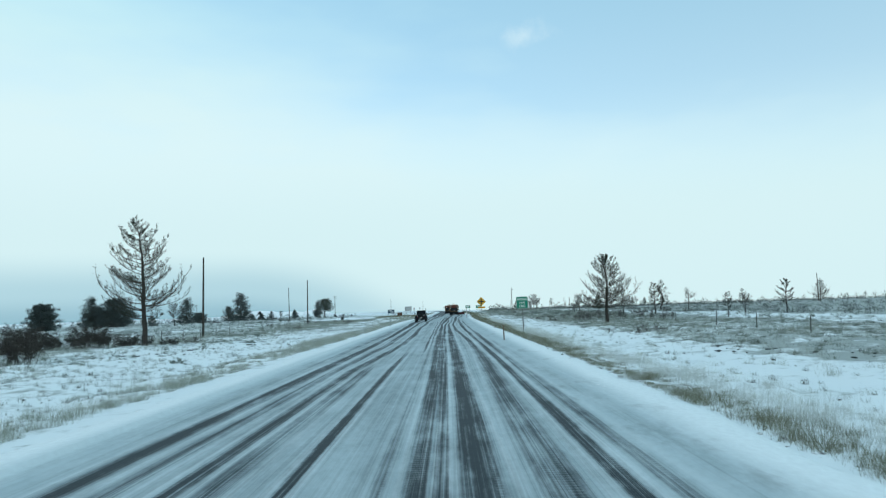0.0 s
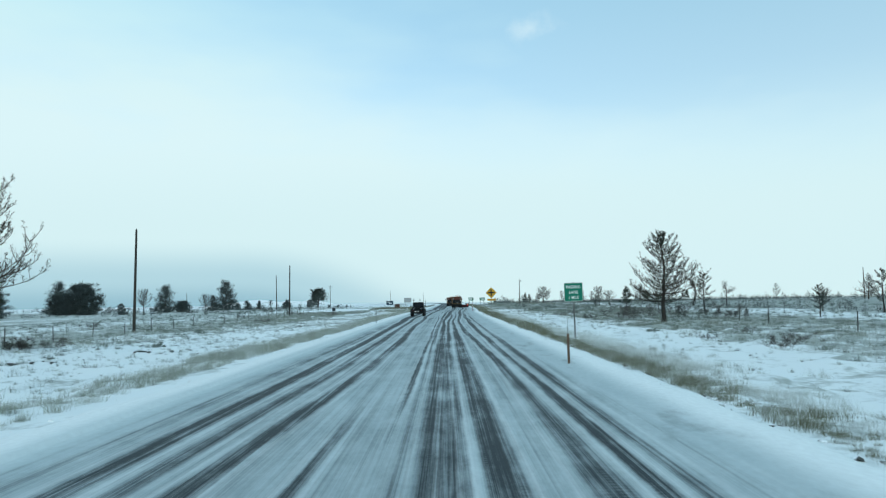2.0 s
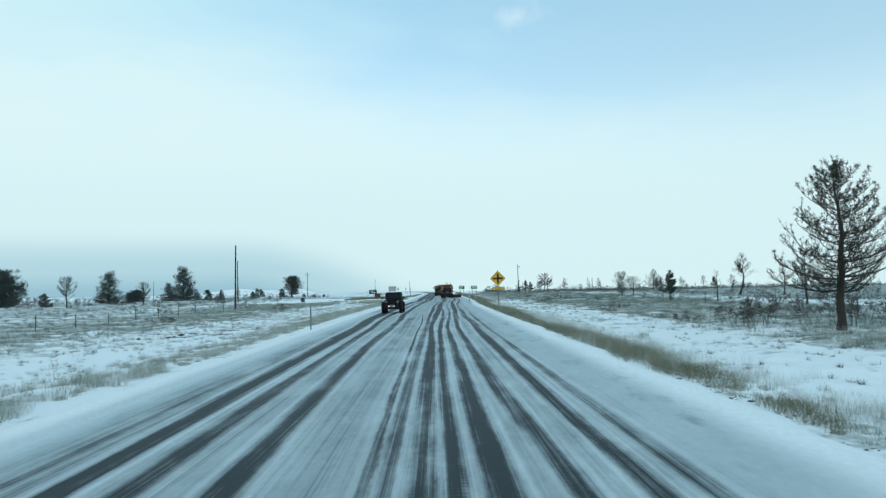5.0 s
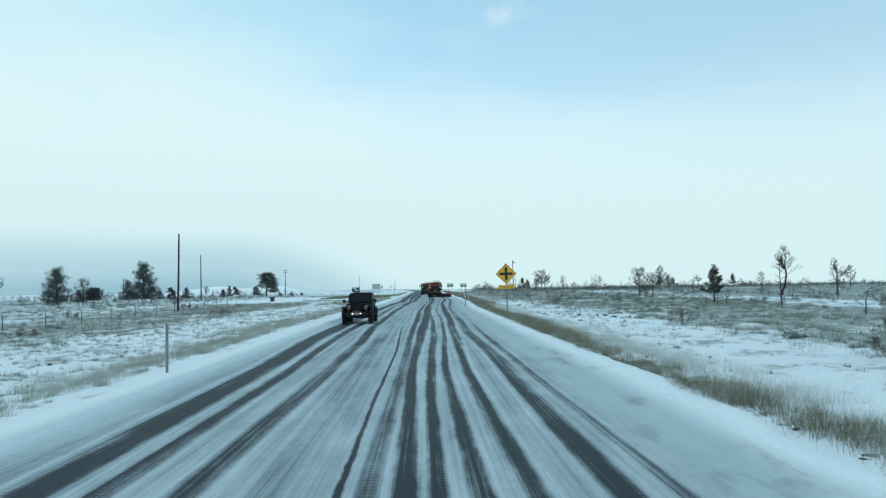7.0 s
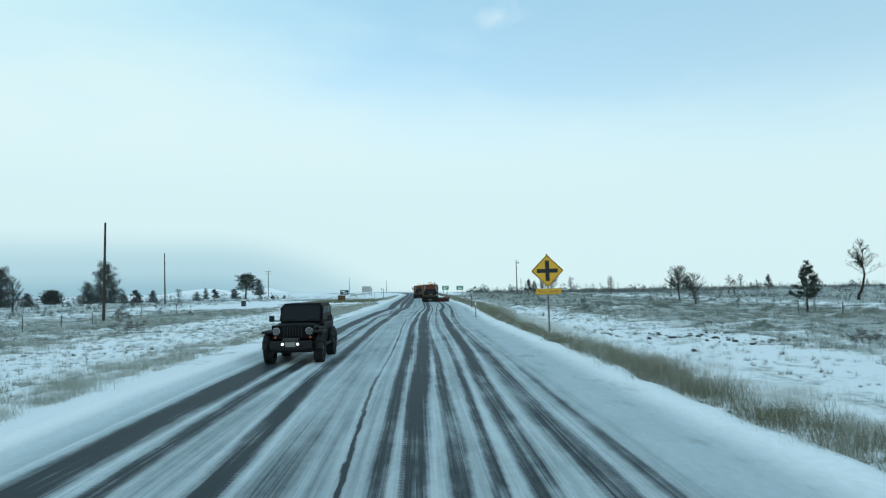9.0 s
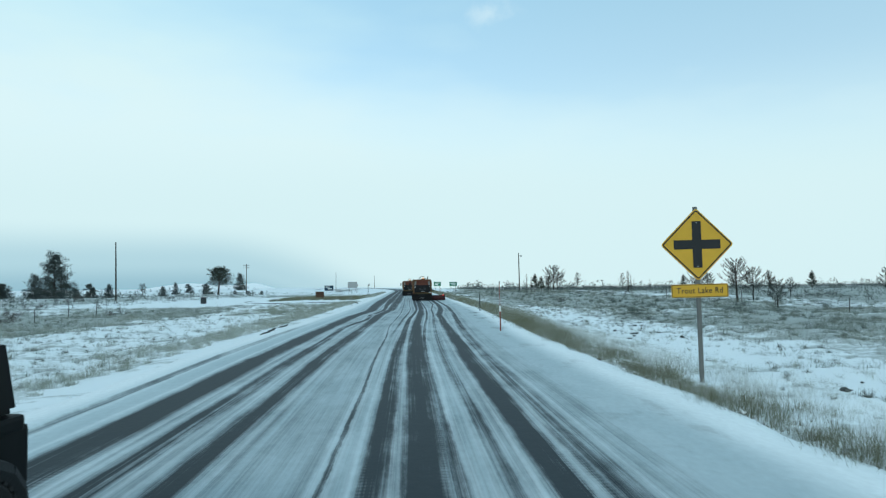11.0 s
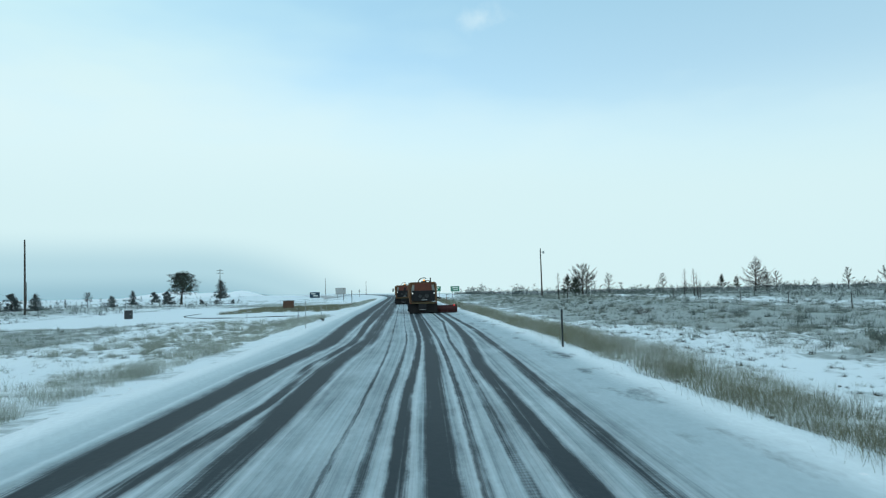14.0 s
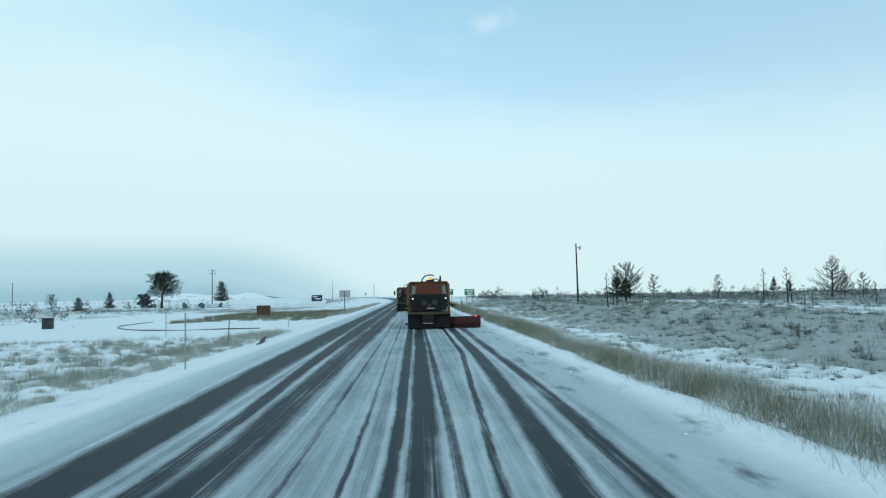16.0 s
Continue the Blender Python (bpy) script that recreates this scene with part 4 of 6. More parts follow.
def pine(seed, h, width, label, r=0.22, clear=0.2, limbs=34, needles=5, depth=2, shape=1.0, rise=0.25, extra=(), kids=4, twig=0.55, category="tree", name="pine_tree", nsize=0.13, kink=0.02, stout=1.0):
    """A sparse winter conifer: tapered trunk, whorled limbs with twigs, needle tufts at the tips."""
    rng = np.random.default_rng(seed)
    t = thing(name, Matrix.Identity(4), label, category)
    trunk, p = [], np.zeros(3)
    n = 12
    line = [p.copy()]
    for k in range(n):
        p = p + np.array([rng.normal(0, kink * h / n * 4), rng.normal(0, kink * h / n * 4), h / n])
        trunk.append((*line[-1], *p, r * (1 - k / n) ** 1.1 + 0.02, r * (1 - (k + 1) / n) ** 1.1 + 0.015))
        line.append(p.copy())
    line = np.array(line)
    trunk[0] = (*trunk[0][:6], r * 1.35, trunk[0][7])
    wood, tips = [], []
    for k in range(limbs):
        f = clear + (1 - clear) * ((k + rng.uniform(0, 1)) / limbs) ** 1.25
        at = np.array([np.interp(f * h, line[:, 2], line[:, i]) for i in range(3)])
        ang = k * 2.4 + rng.normal(0, 0.5)
        reach = width * (1 - ((f - clear) / (1 - clear)) ** shape) * rng.uniform(0.55, 1.1) + 0.25
        way = np.array([math.cos(ang), math.sin(ang), rise + 0.9 * (f - 0.2)])
        small = reach < 0.28 * width
        grow(rng, at, way, reach, stout * (0.022 * h / 8 + 0.04 * r * reach), depth - 1 if small else depth, wood, tips, 0.10, 2 if small else kids, 0.13, 4, twig)
    for ang, f, reach, up in extra:
        at = np.array([np.interp(f * h, line[:, 2], line[:, i]) for i in range(3)])
        grow(rng, at, (math.cos(ang), math.sin(ang), up), reach, 0.1, 2, wood, tips, 0.06, 5, 0.1, 6, 0.45)
    triangles("trunk", tubes(trunk, 9), BARK, t)
    wood = np.array(wood)
    wood[:, 6:] *= stout
    tri = tubes(wood, 3)
    triangles("crown", tri, TWIG, t)
    if needles:
        triangles("foliage", leaves(rng, tips, needles, nsize, nsize * 0.9), NEEDLE, t)
    return t


def candelabra(seed, h, width, label, profile, clear, limbs, r, lean=0.0, extra=(), twigs=2, tuft=0.08, name="pine_tree", flat=0.0, wood_mat=None, stout=1.0):
    """A thin winter pine whose limbs leave the trunk level and curl upwards, with a small dark tuft on each twig. profile: rows of height share and reach."""
    rng = np.random.default_rng(seed)
    t = thing(name, Matrix.Identity(4), label, "tree")
    n = 14
    line = [np.zeros(3)]
    for k in range(n):
        line.append(line[-1] + np.array([lean * h / n + rng.normal(0, 0.006 * h), rng.normal(0, 0.006 * h), h / n]))
    line = np.array(line)
    trunk = [(*line[k], *line[k + 1], r * (1.3 if k == 0 else 1.0) * (1 - k / n) ** 0.9 + 0.012, r * (1 - (k + 1) / n) ** 0.9 + 0.012) for k in range(n)]
    wood, tips = [], []

    def curl(start, az, rise, length, thick, steps, lift, depth):
        p, el = np.array(start, float), rise
        for k in range(steps):
            el = min(el + lift * rng.uniform(0.5, 1.4) / steps, 1.45)
            az += rng.normal(0, 0.16)
            q = p + np.array([math.cos(az) * math.cos(el), math.sin(az) * math.cos(el), math.sin(el)]) * length / steps
            wood.append((*p, *q, max(thick * (1 - 0.8 * k / steps), 0.008), max(thick * (1 - 0.8 * (k + 1) / steps), 0.007)))
            if depth and k:
                for side in range(twigs):
                    turn = az + (1 if side % 2 else -1) * rng.uniform(0.5, 1.2)
                    curl(p + (q - p) * rng.uniform(0, 1), turn, el * 0.5 + rng.uniform(-0.3, 0.3), length * rng.uniform(0.12, 0.3) * (1.15 - 0.4 * k / steps), thick * 0.42, 2 if stout > 1 and depth == 1 else 3, 0.9, depth - 1)
            p = q
        tips.append(p)

    for k in range(limbs):
        f = clear + (1 - clear) * (k + rng.uniform(0, 1)) / limbs
        at = np.array([np.interp(f * h, line[:, 2], line[:, i]) for i in range(3)])
        reach = width * float(np.interp(f, [a for a, _ in profile], [b for _, b in profile])) * rng.uniform(0.7, 1.12) + 0.12
        curl(at, k * 2.4 + rng.normal(0, 0.4), rng.uniform(-0.35, 0.12) + 0.6 * max(f - 0.5, 0) - flat, reach * 1.15, 0.012 + 0.010 * reach, 7, 1.0, 2 if reach > 0.25 * width else 1)
    for az, f, reach, rise in extra:
        at = np.array([np.interp(f * h, line[:, 2], line[:, i]) for i in range(3)])
        curl(at, az, rise, reach * 1.12, 0.065, 9, 0.85, 2)
    triangles("trunk", tubes(trunk, 9), BARK, t)
    wood = np.array(wood)
    wood[:, 6:] *= stout
    triangles("crown", tubes(wood, 3), wood_mat or TWIG, t)
    triangles("foliage", leaves(rng, tips, 3, tuft, tuft * 0.6), NEEDLE, t)
    return t


def juniper(seed, h, width, label, lobes=60, per=60, name="juniper_tree", size=0.2, spire=0.0):
    """An evergreen of many ragged foliage sprays on a trunk; spire 0 is a dome, 1 a skirted base under an open pointed top."""
    rng = np.random.default_rng(seed)
    t = thing(name, Matrix.Identity(4), label, "tree")
    segs, centres = [], []
    for k in range(lobes):
        f = ((k + rng.uniform(0, 1)) / lobes) ** (1.0 + 0.25 * spire)
        ang = k * 2.4 + rng.normal(0, 0.5)
        dome = math.sqrt(max(1 - (1.02 * f) ** 2.4, 0.02))
        cone = 1.0 - 0.2 * step(0.0, 0.3, f) if f < 0.3 else 0.84 * (1.12 - f) / 0.82
        reach = 0.46 * width * (dome * (1 - spire) + cone * spire) * (rng.uniform(0.45, 1.2) if spire else rng.uniform(0.6, 1.06))
        way = np.array([math.cos(ang), math.sin(ang), 0.25 + 0.5 * f])
        root = np.array([0, 0, h * (0.02 + (0.74 + 0.14 * spire) * f)])
        tip = root + way * np.array([reach, reach, reach * (0.35 + 0.4 * f)])
        segs += [(*root, *tip, 0.025 + 0.012 * reach, 0.012)]
        n = 3 + int(4 * reach / (0.5 * width))
        for j in range(n):
            w = 0.3 + 0.75 * (j + rng.uniform(0, 1)) / n
            centres.append(root + (tip - root) * w + rng.normal(0, 1, 3) * 0.03 * width * np.array([1, 1, 0.7]))
    segs.append((0, 0, -0.1, 0, 0, h * 0.97, 0.03 * h, 0.02))
    triangles("trunk", tubes(segs, 5), BARK, t)
    triangles("crown", leaves(rng, centres, per, size, 0.03 * width, 0.8), JUNIPER, t)
    return t


def shrub(seed, h, width, label, stems=40, name="bare_shrub", mats=None, leafy=2, stout=1.0, leaf_size=0.07):
    rng = np.random.default_rng(seed)
    t = thing(name, Matrix.Identity(4), label, "shrub")
    wood, tips = [], []
    for k in range(stems):
        ang = rng.uniform(0, 2 * math.pi)
        out = math.sqrt(rng.uniform(0.0, 1.0))
        x, y = 0.42 * width * out * math.cos(ang), 0.42 * width * out * math.sin(ang)
        tall = h * rng.uniform(0.45, 1.0) * (1 - 0.45 * out**2)
        grow(rng, (x, y, 0), (0.55 * out * math.cos(ang) + rng.normal(0, 0.2), 0.55 * out * math.sin(ang) + rng.normal(0, 0.2), 1.0), tall, 0.016, 2, wood, tips, 0.0, 3, 0.2, 3, 0.5)
    twig, leaf = mats or (BRUSH_TWIG, BRUSH_TWIG)
    wood = np.array(wood)
    wood[:, 6:] *= stout
    triangles("branchwork", tubes(wood, 3), twig, t)
    triangles("foliage", leaves(rng, tips, leafy, leaf_size, 1.1 * leaf_size), leaf, t)
    return t


def put(t, x, y, scale=1.0, turn=0.0, tall=1.0, first=False):
    m = pose(x, y, float(ground_z(x, y)) - 0.06, 0, 0, turn) @ Matrix.Diagonal((scale, scale, scale * tall, 1))
    if first:
        t.matrix_basis = m
        return t
    k = t.matrix_basis.to_scale()
    return copy_thing(t, m @ Matrix.Diagonal((1 / k.x, 1 / k.y, 1 / k.z, 1)))


# the two large roadside pines
big_pine = candelabra(11, 10.55, 3.1, "tall half-dead pine with upturned branches and one long low limb", ((0.2, 0.5), (0.3, 1.0), (0.42, 0.85), (0.6, 0.8), (0.75, 0.6), (0.88, 0.32), (1.0, 0.06)), 0.2, 74, 0.21, -0.07, ((0.1, 0.31, 4.3, 0.1), (3.3, 0.5, 3.0, 0.0), (2.9, 0.28, 4.2, 0.05), (5.2, 0.34, 2.8, 0.2)))
put(big_pine, -25.2, 58.4, first=True)
field_pine = candelabra(24, 8.4, 2.9, "spreading bare pine with tufted twig ends in sagebrush", ((0.2, 0.75), (0.3, 1.0), (0.45, 0.95), (0.62, 0.78), (0.8, 0.62), (0.93, 0.3), (1.0, 0.1)), 0.2, 84, 0.21, 0.01, ((0.05, 0.33, 4.7, -0.05), (6.0, 0.42, 3.4, 0.0), (3.2, 0.32, 3.2, -0.15), (2.8, 0.25, 2.9, -0.2), (0.4, 0.25, 3.0, -0.2)))
put(field_pine, 19.35, 88.9, first=True)

# evergreens of the western field
dense_juniper = juniper(5, 7.4, 9.4, "dense dark rounded juniper", 110, 56, size=0.22)
put(dense_juniper, -104.5, 221.0, 1.3, first=True, tall=1.08)
for x, y, s, a, tall in ((-101.8, 176.3, 0.95, 40, 1.12), (-113.0, 226, 1.0, 10, 1.0), (-108.0, 305.0, 0.8, 200, 0.82)):
    put(dense_juniper, x, y, s, a, tall)
scrub_juniper = juniper(14, 4.2, 4.4, "small ragged dark juniper on the snow", 30, 34, size=0.19, spire=0.45)
put(scrub_juniper, -91.0, 216.0, 0.85, 80, first=True)
for x, y, s, a, tall in ((-77.8, 290, 0.95, 10, 1), (-87.8, 400, 1.0, 20, 1), (-64.6, 342.0, 1.0, 60, 0.95), (-56.2, 344.0, 0.42, 10, 0.9), (-52.0, 344.0, 0.5, 100, 0.7), (-49.0, 350.0, 0.36, 190, 0.9)):
    put(scrub_juniper, x, y, s, a, tall)
upright = juniper(8, 8.2, 9.2, "dark conifer with a dense skirt and a ragged open top", 86, 40, "conifer", 0.18, 1.0)
put(upright, -85.3, 288.0, 1.4, first=True)
for x, y, s, a, tall in ((-123.5, 243, 1.3, 300, 1.0), (-90.8, 290, 0.75, 40, 1.0), (-81.5, 291, 0.45, 100, 0.7), (-97.4, 261.5, 1.17, 200, 1.0), (-92.8, 264.0, 0.55, 20, 0.75), (-71.0, 321, 0.36, 75, 1.0), (-73.3, 290, 0.42, 120, 1.0), (-77.2, 351.2, 0.34, 70, 1.5), (-105.0, 560, 1.2, 10, 1.12)):
    put(upright, x, y, s, a, tall)
round_pine = pine(31, 7.6, 3.9, "round-headed dark pine with a short bare trunk", 0.26, 0.3, 50, 6, 2, 2.6, 0.2, (), 3, 0.55, nsize=0.16)
put(round_pine, -60.6, 341.0, 1.25, first=True, tall=0.84)

# small bare trees of the right-hand field
FAN = ((0.25, 0.7), (0.45, 1.0), (0.65, 0.95), (0.85, 0.7), (1.0, 0.3))
CONE = ((0.15, 1.0), (0.3, 0.95), (0.55, 0.6), (0.8, 0.3), (1.0, 0.06))
fan_pine = candelabra(41, 5.6, 2.2, "small bare pine with a round fan of upswept branches", FAN, 0.3, 34, 0.12, 0.0, twigs=2, tuft=0.06, flat=-0.15, wood_mat=HAZED_TWIG, stout=1.3)
put(fan_pine, 34.0, 188.3, 0.9, first=True, tall=0.86)
for x, y, s, a, tall in ((36.8, 190.5, 0.72, 80, 0.85), (29.9, 172.4, 0.5, 30, 0.86), (31.8, 273.1, 1.2, 120, 0.78), (32.9, 274.5, 0.9, 250, 0.8), (30.4, 272.5, 0.6, 10, 0.9), (45.8, 111.4, 0.62, 200, 0.82), (-79.7, 204.3, 1.1, 30, 1.0), (-66.0, 210.0, 0.85, 200, 1.0), (-77.0, 322.0, 0.62, 40, 1.0)):
    put(fan_pine, x, y, s, a, tall)
thin_tree = candelabra(43, 5.2, 1.35, "thin bare tree with sparse drooping twigs", ((0.2, 0.6), (0.4, 1.0), (0.7, 0.8), (1.0, 0.2)), 0.28, 20, 0.09, 0.03, twigs=2, tuft=0.08, name="bare_tree", wood_mat=HAZED_TWIG, stout=1.3)
put(thin_tree, 35.0, 122.3, 1.05, first=True)
for x, y, s, a, tall in ((48.5, 103.2, 0.95, 70, 1.0), (36.1, 93.1, 0.62, 160, 1.0), (40.2, 285.0, 0.8, 20, 1.0), (51.3, 285.4, 0.7, 140, 1.1), (66.9, 270.7, 0.7, 250, 1.0), (62.0, 205.0, 0.7, 45, 1.0), (49.0, 205.0, 0.5, 220, 1.0), (28.4, 262.0, 0.62, 10, 1.0), (80.0, 270.0, 0.7, 20, 1.1), (94.0, 230.0, 0.9, 250, 1.0)):
    put(thin_tree, x, y, s, a, tall)
sapling = candelabra(44, 4.2, 0.5, "spindly dead sapling with short broken twigs", ((0.2, 0.8), (0.5, 1.0), (1.0, 0.3)), 0.2, 14, 0.075, 0.02, twigs=1, tuft=0.05, name="dead_sapling", wood_mat=HAZED_TWIG, stout=1.3)
put(sapling, 41.7, 250.8, 0.95, first=True)
for x, y, s, a, tall in ((37.9, 238.1, 0.9, 60, 1.0), (38.5, 238.4, 0.7, 160, 1.0), (20.5, 242.0, 0.85, 200, 1.0), (21.6, 244.0, 0.7, 20, 1.0), (34.9, 144.1, 0.95, 100, 1.0), (26.2, 249.0, 0.4, 10, 1.0), (27.0, 250.5, 0.45, 70, 1.0), (46.5, 262.0, 0.6, 300, 1.0), (55.0, 276.0, 0.6, 120, 1.0), (33.5, 226.0, 0.45, 250, 1.0), (43.0, 232.0, 0.5, 30, 1.0), (31.0, 150.5, 0.4, 30, 1.0)):
    put(sapling, x, y, s, a, tall)
snag = pine(47, 7.2, 2.0, "crooked bare tree with open drooping branches", 0.16, 0.38, 22, 1, 2, 1.4, 0.5, ((2.8, 0.5, 2.8, 0.3), (0.4, 0.6, 2.2, 0.5)), 3, 0.5, nsize=0.09, name="bare_tree", kink=0.06)
put(snag, 52.6, 178.9, 1.05, 70, first=True)
put(snag, 60.0, 232.0, 0.5, 120)
put(snag, 57.5, 173.0, 0.75, 200)
broad_fir = candelabra(49, 6.9, 3.0, "broad bare conifer with drooping lower limbs", CONE, 0.1, 62, 0.15, 0.0, twigs=2, tuft=0.06, flat=-0.12, wood_mat=HAZED_TWIG, stout=1.3)
put(broad_fir, 67.4, 279.4, 1.05, first=True, tall=0.9)
put(broad_fir, 70.5, 281.0, 0.6, 90)
put(broad_fir, 105.5, 204.0, 0.95, 15)
field_conifer = candelabra(53, 5.6, 1.55, "small ragged pine with dark needles on a thin trunk", CONE, 0.25, 32, 0.11, 0.0, twigs=2, tuft=0.15, flat=0.15)
put(field_conifer, 31.4, 152.4, 0.78, first=True)
for x, y, s, a in ((22.6, 246.0, 0.62, 50), (24.2, 247.5, 0.55, 150), (70, 236, 0.6, 30), (84, 330, 0.8, 60), (92, 338, 0.7, 160)):
    put(field_conifer, x, y, s, a)

# bare shrubs near the road
brush = shrub(61, 3.2, 4.2, "leafless grey thicket standing in snow", 9, leafy=4, stout=1.7, leaf_size=0.1)
put(brush, -37.0, 57.5, 0.95, 60, first=True)
for x, y, s, a, tall in ((-39.5, 63.0, 1.0, 10, 1.0), (-33.0, 55.0, 0.7, 110, 0.8), (-29.5, 58.0, 0.6, 100, 0.75), (-27.2, 61.0, 0.75, 170, 0.8), (-22.6, 60.5, 0.55, 20, 0.7), (-31.0, 63.0, 0.8, 250, 1.0), (-47.0, 80.0, 0.8, 140, 0.8), (-41.0, 101.0, 0.5, 20, 0.8), (28.0, 94.0, 0.6, 300, 0.9), (14.0, 95.5, 0.4, 130, 0.8), (16.4, 93.0, 0.75, 30, 1.0), (18.6, 94.5, 0.8, 90, 1.0), (20.6, 93.4, 0.75, 160, 1.0), (22.6, 93.4, 0.8, 200, 1.0), (25.2, 94.4, 0.7, 300, 0.95), (33.0, 124.0, 0.6, 50, 0.9), (38.0, 124.5, 0.6, 170, 0.9), (42.0, 126.0, 0.5, 70, 0.9), (28.5, 97.0, 0.6, 20, 0.8), (13.6, 113.0, 0.4, 45, 0.8), (16.5, 121.0, 0.45, 45, 0.8), (17.5, 66.0, 0.32, 20, 0.8), (13.6, 52.5, 0.28, 20, 0.8), (15.0, 55.0, 0.36, 120, 0.8), (13.4, 61.0, 0.26, 220, 0.8), (17.0, 57.5, 0.4, 80, 0.7), (18.5, 98.0, 0.36, 10, 0.8), (20.0, 104.0, 0.4, 100, 0.8), (17.4, 198.4, 0.34, 60, 1.0), (-33.0, 172.0, 0.5, 30, 0.8), (-36.0, 180.0, 0.6, 130, 0.8), (-30.0, 186.0, 0.45, 230, 0.8), (-26.0, 118.0, 0.5, 10, 0.7), (-20.4, 142.3, 0.5, 70, 0.9), (-38.0, 150.0, 0.5, 140, 0.8), (-47.0, 205.0, 0.6, 60, 0.8), (-55.0, 232.0, 0.6, 200, 0.8), (-62.0, 250.0, 0.7, 100, 0.8), (-91.3, 210, 1.2, 80, 1.0), (-70.0, 205, 0.8, 0, 0.7), (-64.0, 196, 0.6, 90, 0.7)):
    put(brush, x, y, s, a, tall)
dark_brush = shrub(63, 3.6, 4.4, "tall dark leafless thicket beside the pine", 24, "bare_shrub", (TWIG, TWIG), 5, 2.0, 0.12)
put(dark_brush, -27.9, 45.2, 0.95, first=True)
for x, y, s, a, tall in ((-29.6, 58.2, 0.66, 30, 1.0), (-31.5, 61.5, 0.8, 200, 0.9), (-34.3, 60.0, 0.7, 310, 0.9), (-26.6, 60.2, 0.5, 110, 0.8), (-24.0, 60.6, 0.36, 10, 0.8), (-37.0, 62.5, 0.75, 70, 1.0), (-27.6, 60.0, 0.4, 150, 0.8), (-40.5, 67.0, 0.8, 220, 1.0)):
    put(dark_brush, x, y, s, a, tall)
sage_bush = shrub(67, 1.15, 1.7, "pale grey-green rounded sagebrush", 16, "sage_bush", (SAGE, SAGE), 5)
put(sage_bush, -43.0, 74.0, 1.1, first=True)
for x, y, s, a, tall in ((-15.5, 40.0, 0.35, 20, 0.9), (-18.6, 66.0, 0.42, 60, 0.9), (-24.0, 88.0, 0.5, 100, 0.9), (13.0, 70.0, 0.4, 0, 0.8), (15.0, 104.0, 0.5, 50, 0.9), (-30.0, 130.0, 0.55, 200, 0.9), (19.0, 135.0, 0.55, 20, 0.9), (17.5, 172.0, 0.6, 70, 0.9)):
    put(sage_bush, x, y, s, a, tall)


# ---- far woods along the skyline ----
def far_woods(name, seed, n, place, height, mat, label, wide=1.0):
    """Clumps of twigs and leaves, each a ragged mound or cone with a stem."""
    rng = np.random.default_rng(seed)
    tris = []
    for _ in range(n):
        x, y = place(rng)
        h = height(rng)
        z = float(ground_z(x, y))
        k = 24
        zz = rng.uniform(0.0, 1, k) ** 1.5
        rad = h * rng.uniform(0.5, 1.0) * wide * (1.05 - zz) ** 0.7 * rng.uniform(0.2, 1, k)
        ang = rng.uniform(0, 6.28, k)
        c = np.stack([x + rad * np.cos(ang), y + rad * np.sin(ang), z + zz * h], 1)
        tris.append(leaves(rng, c, 2, h * 0.17, h * 0.08))
        tris.append(np.array([[(x - 0.05, y, z - 0.2), (x + 0.05, y, z - 0.2), (x, y, z + h * 0.9)]]))
    tagged(triangles(name, np.concatenate(tris), mat), label, "woods", kind="stuff")


def east_far(rng):
    y = rng.uniform(330, 760)
    return 0.06 * (y - 300) + 16 + rng.uniform(0, 1) ** 1.4 * (y - 60) * 0.8, y


def east_near(rng):
    y = rng.uniform(20, 420)
    return 48 + rng.uniform(0, 1) ** 2.0 * 150, y


def west_far(rng):
    return rng.uniform(-420, -112), rng.uniform(300, 700)


def west_near(rng):
    return -46 - rng.uniform(0, 1) ** 1.2 * 95, rng.uniform(180, 350)


FAR_BRUSH = grown("far_brush", (0.06, 0.073, 0.072), (0.142, 0.16, 0.152))
FAR_CONIFER = grown("far_conifer", (0.035, 0.05, 0.053), (0.08, 0.102, 0.102))
far_woods("far_thicket", 77, 900, east_far, lambda r: r.uniform(0.5, 1.5), FAR_BRUSH, "grey leafless thicket along the far skyline")
far_woods("thicket", 78, 2600, east_near, lambda r: 0.45 + 0.9 * r.uniform(0, 1) ** 3, FAR_BRUSH, "grey leafless brush beyond the fence", 2.2)
far_woods("thicket", 81, 650, west_near, lambda r: 0.4 + 1.3 * r.uniform(0, 1) ** 2.5, FAR_BRUSH, "low grey leafless scrub round the western junipers")
far_woods("far_conifers", 79, 620, east_far, lambda r: 1.0 + 2.6 * r.uniform(0, 1) ** 2, FAR_CONIFER, "scattered dark conifers along the far skyline")
far_woods("far_thicket", 80, 260, west_far, lambda r: r.uniform(0.8, 2.4), FAR_BRUSH, "low grey brush far across the snow")


# ---- dry grass and sagebrush ----
def blades(rng, bx, by, bz, h, lean, width):
    n = len(bx)
    ang, az = rng.uniform(0, 2 * np.pi, n), rng.uniform(0, 2 * np.pi, n)
    base = np.stack([bx, by, bz - 0.03], 1)
    half = np.stack([np.cos(ang), np.sin(ang), np.zeros(n)], 1) * width[:, None]
    tip = base + np.stack([np.cos(az) * lean * h, np.sin(az) * lean * h, h], 1)
    return np.stack([base - half, base + half, tip], 1)


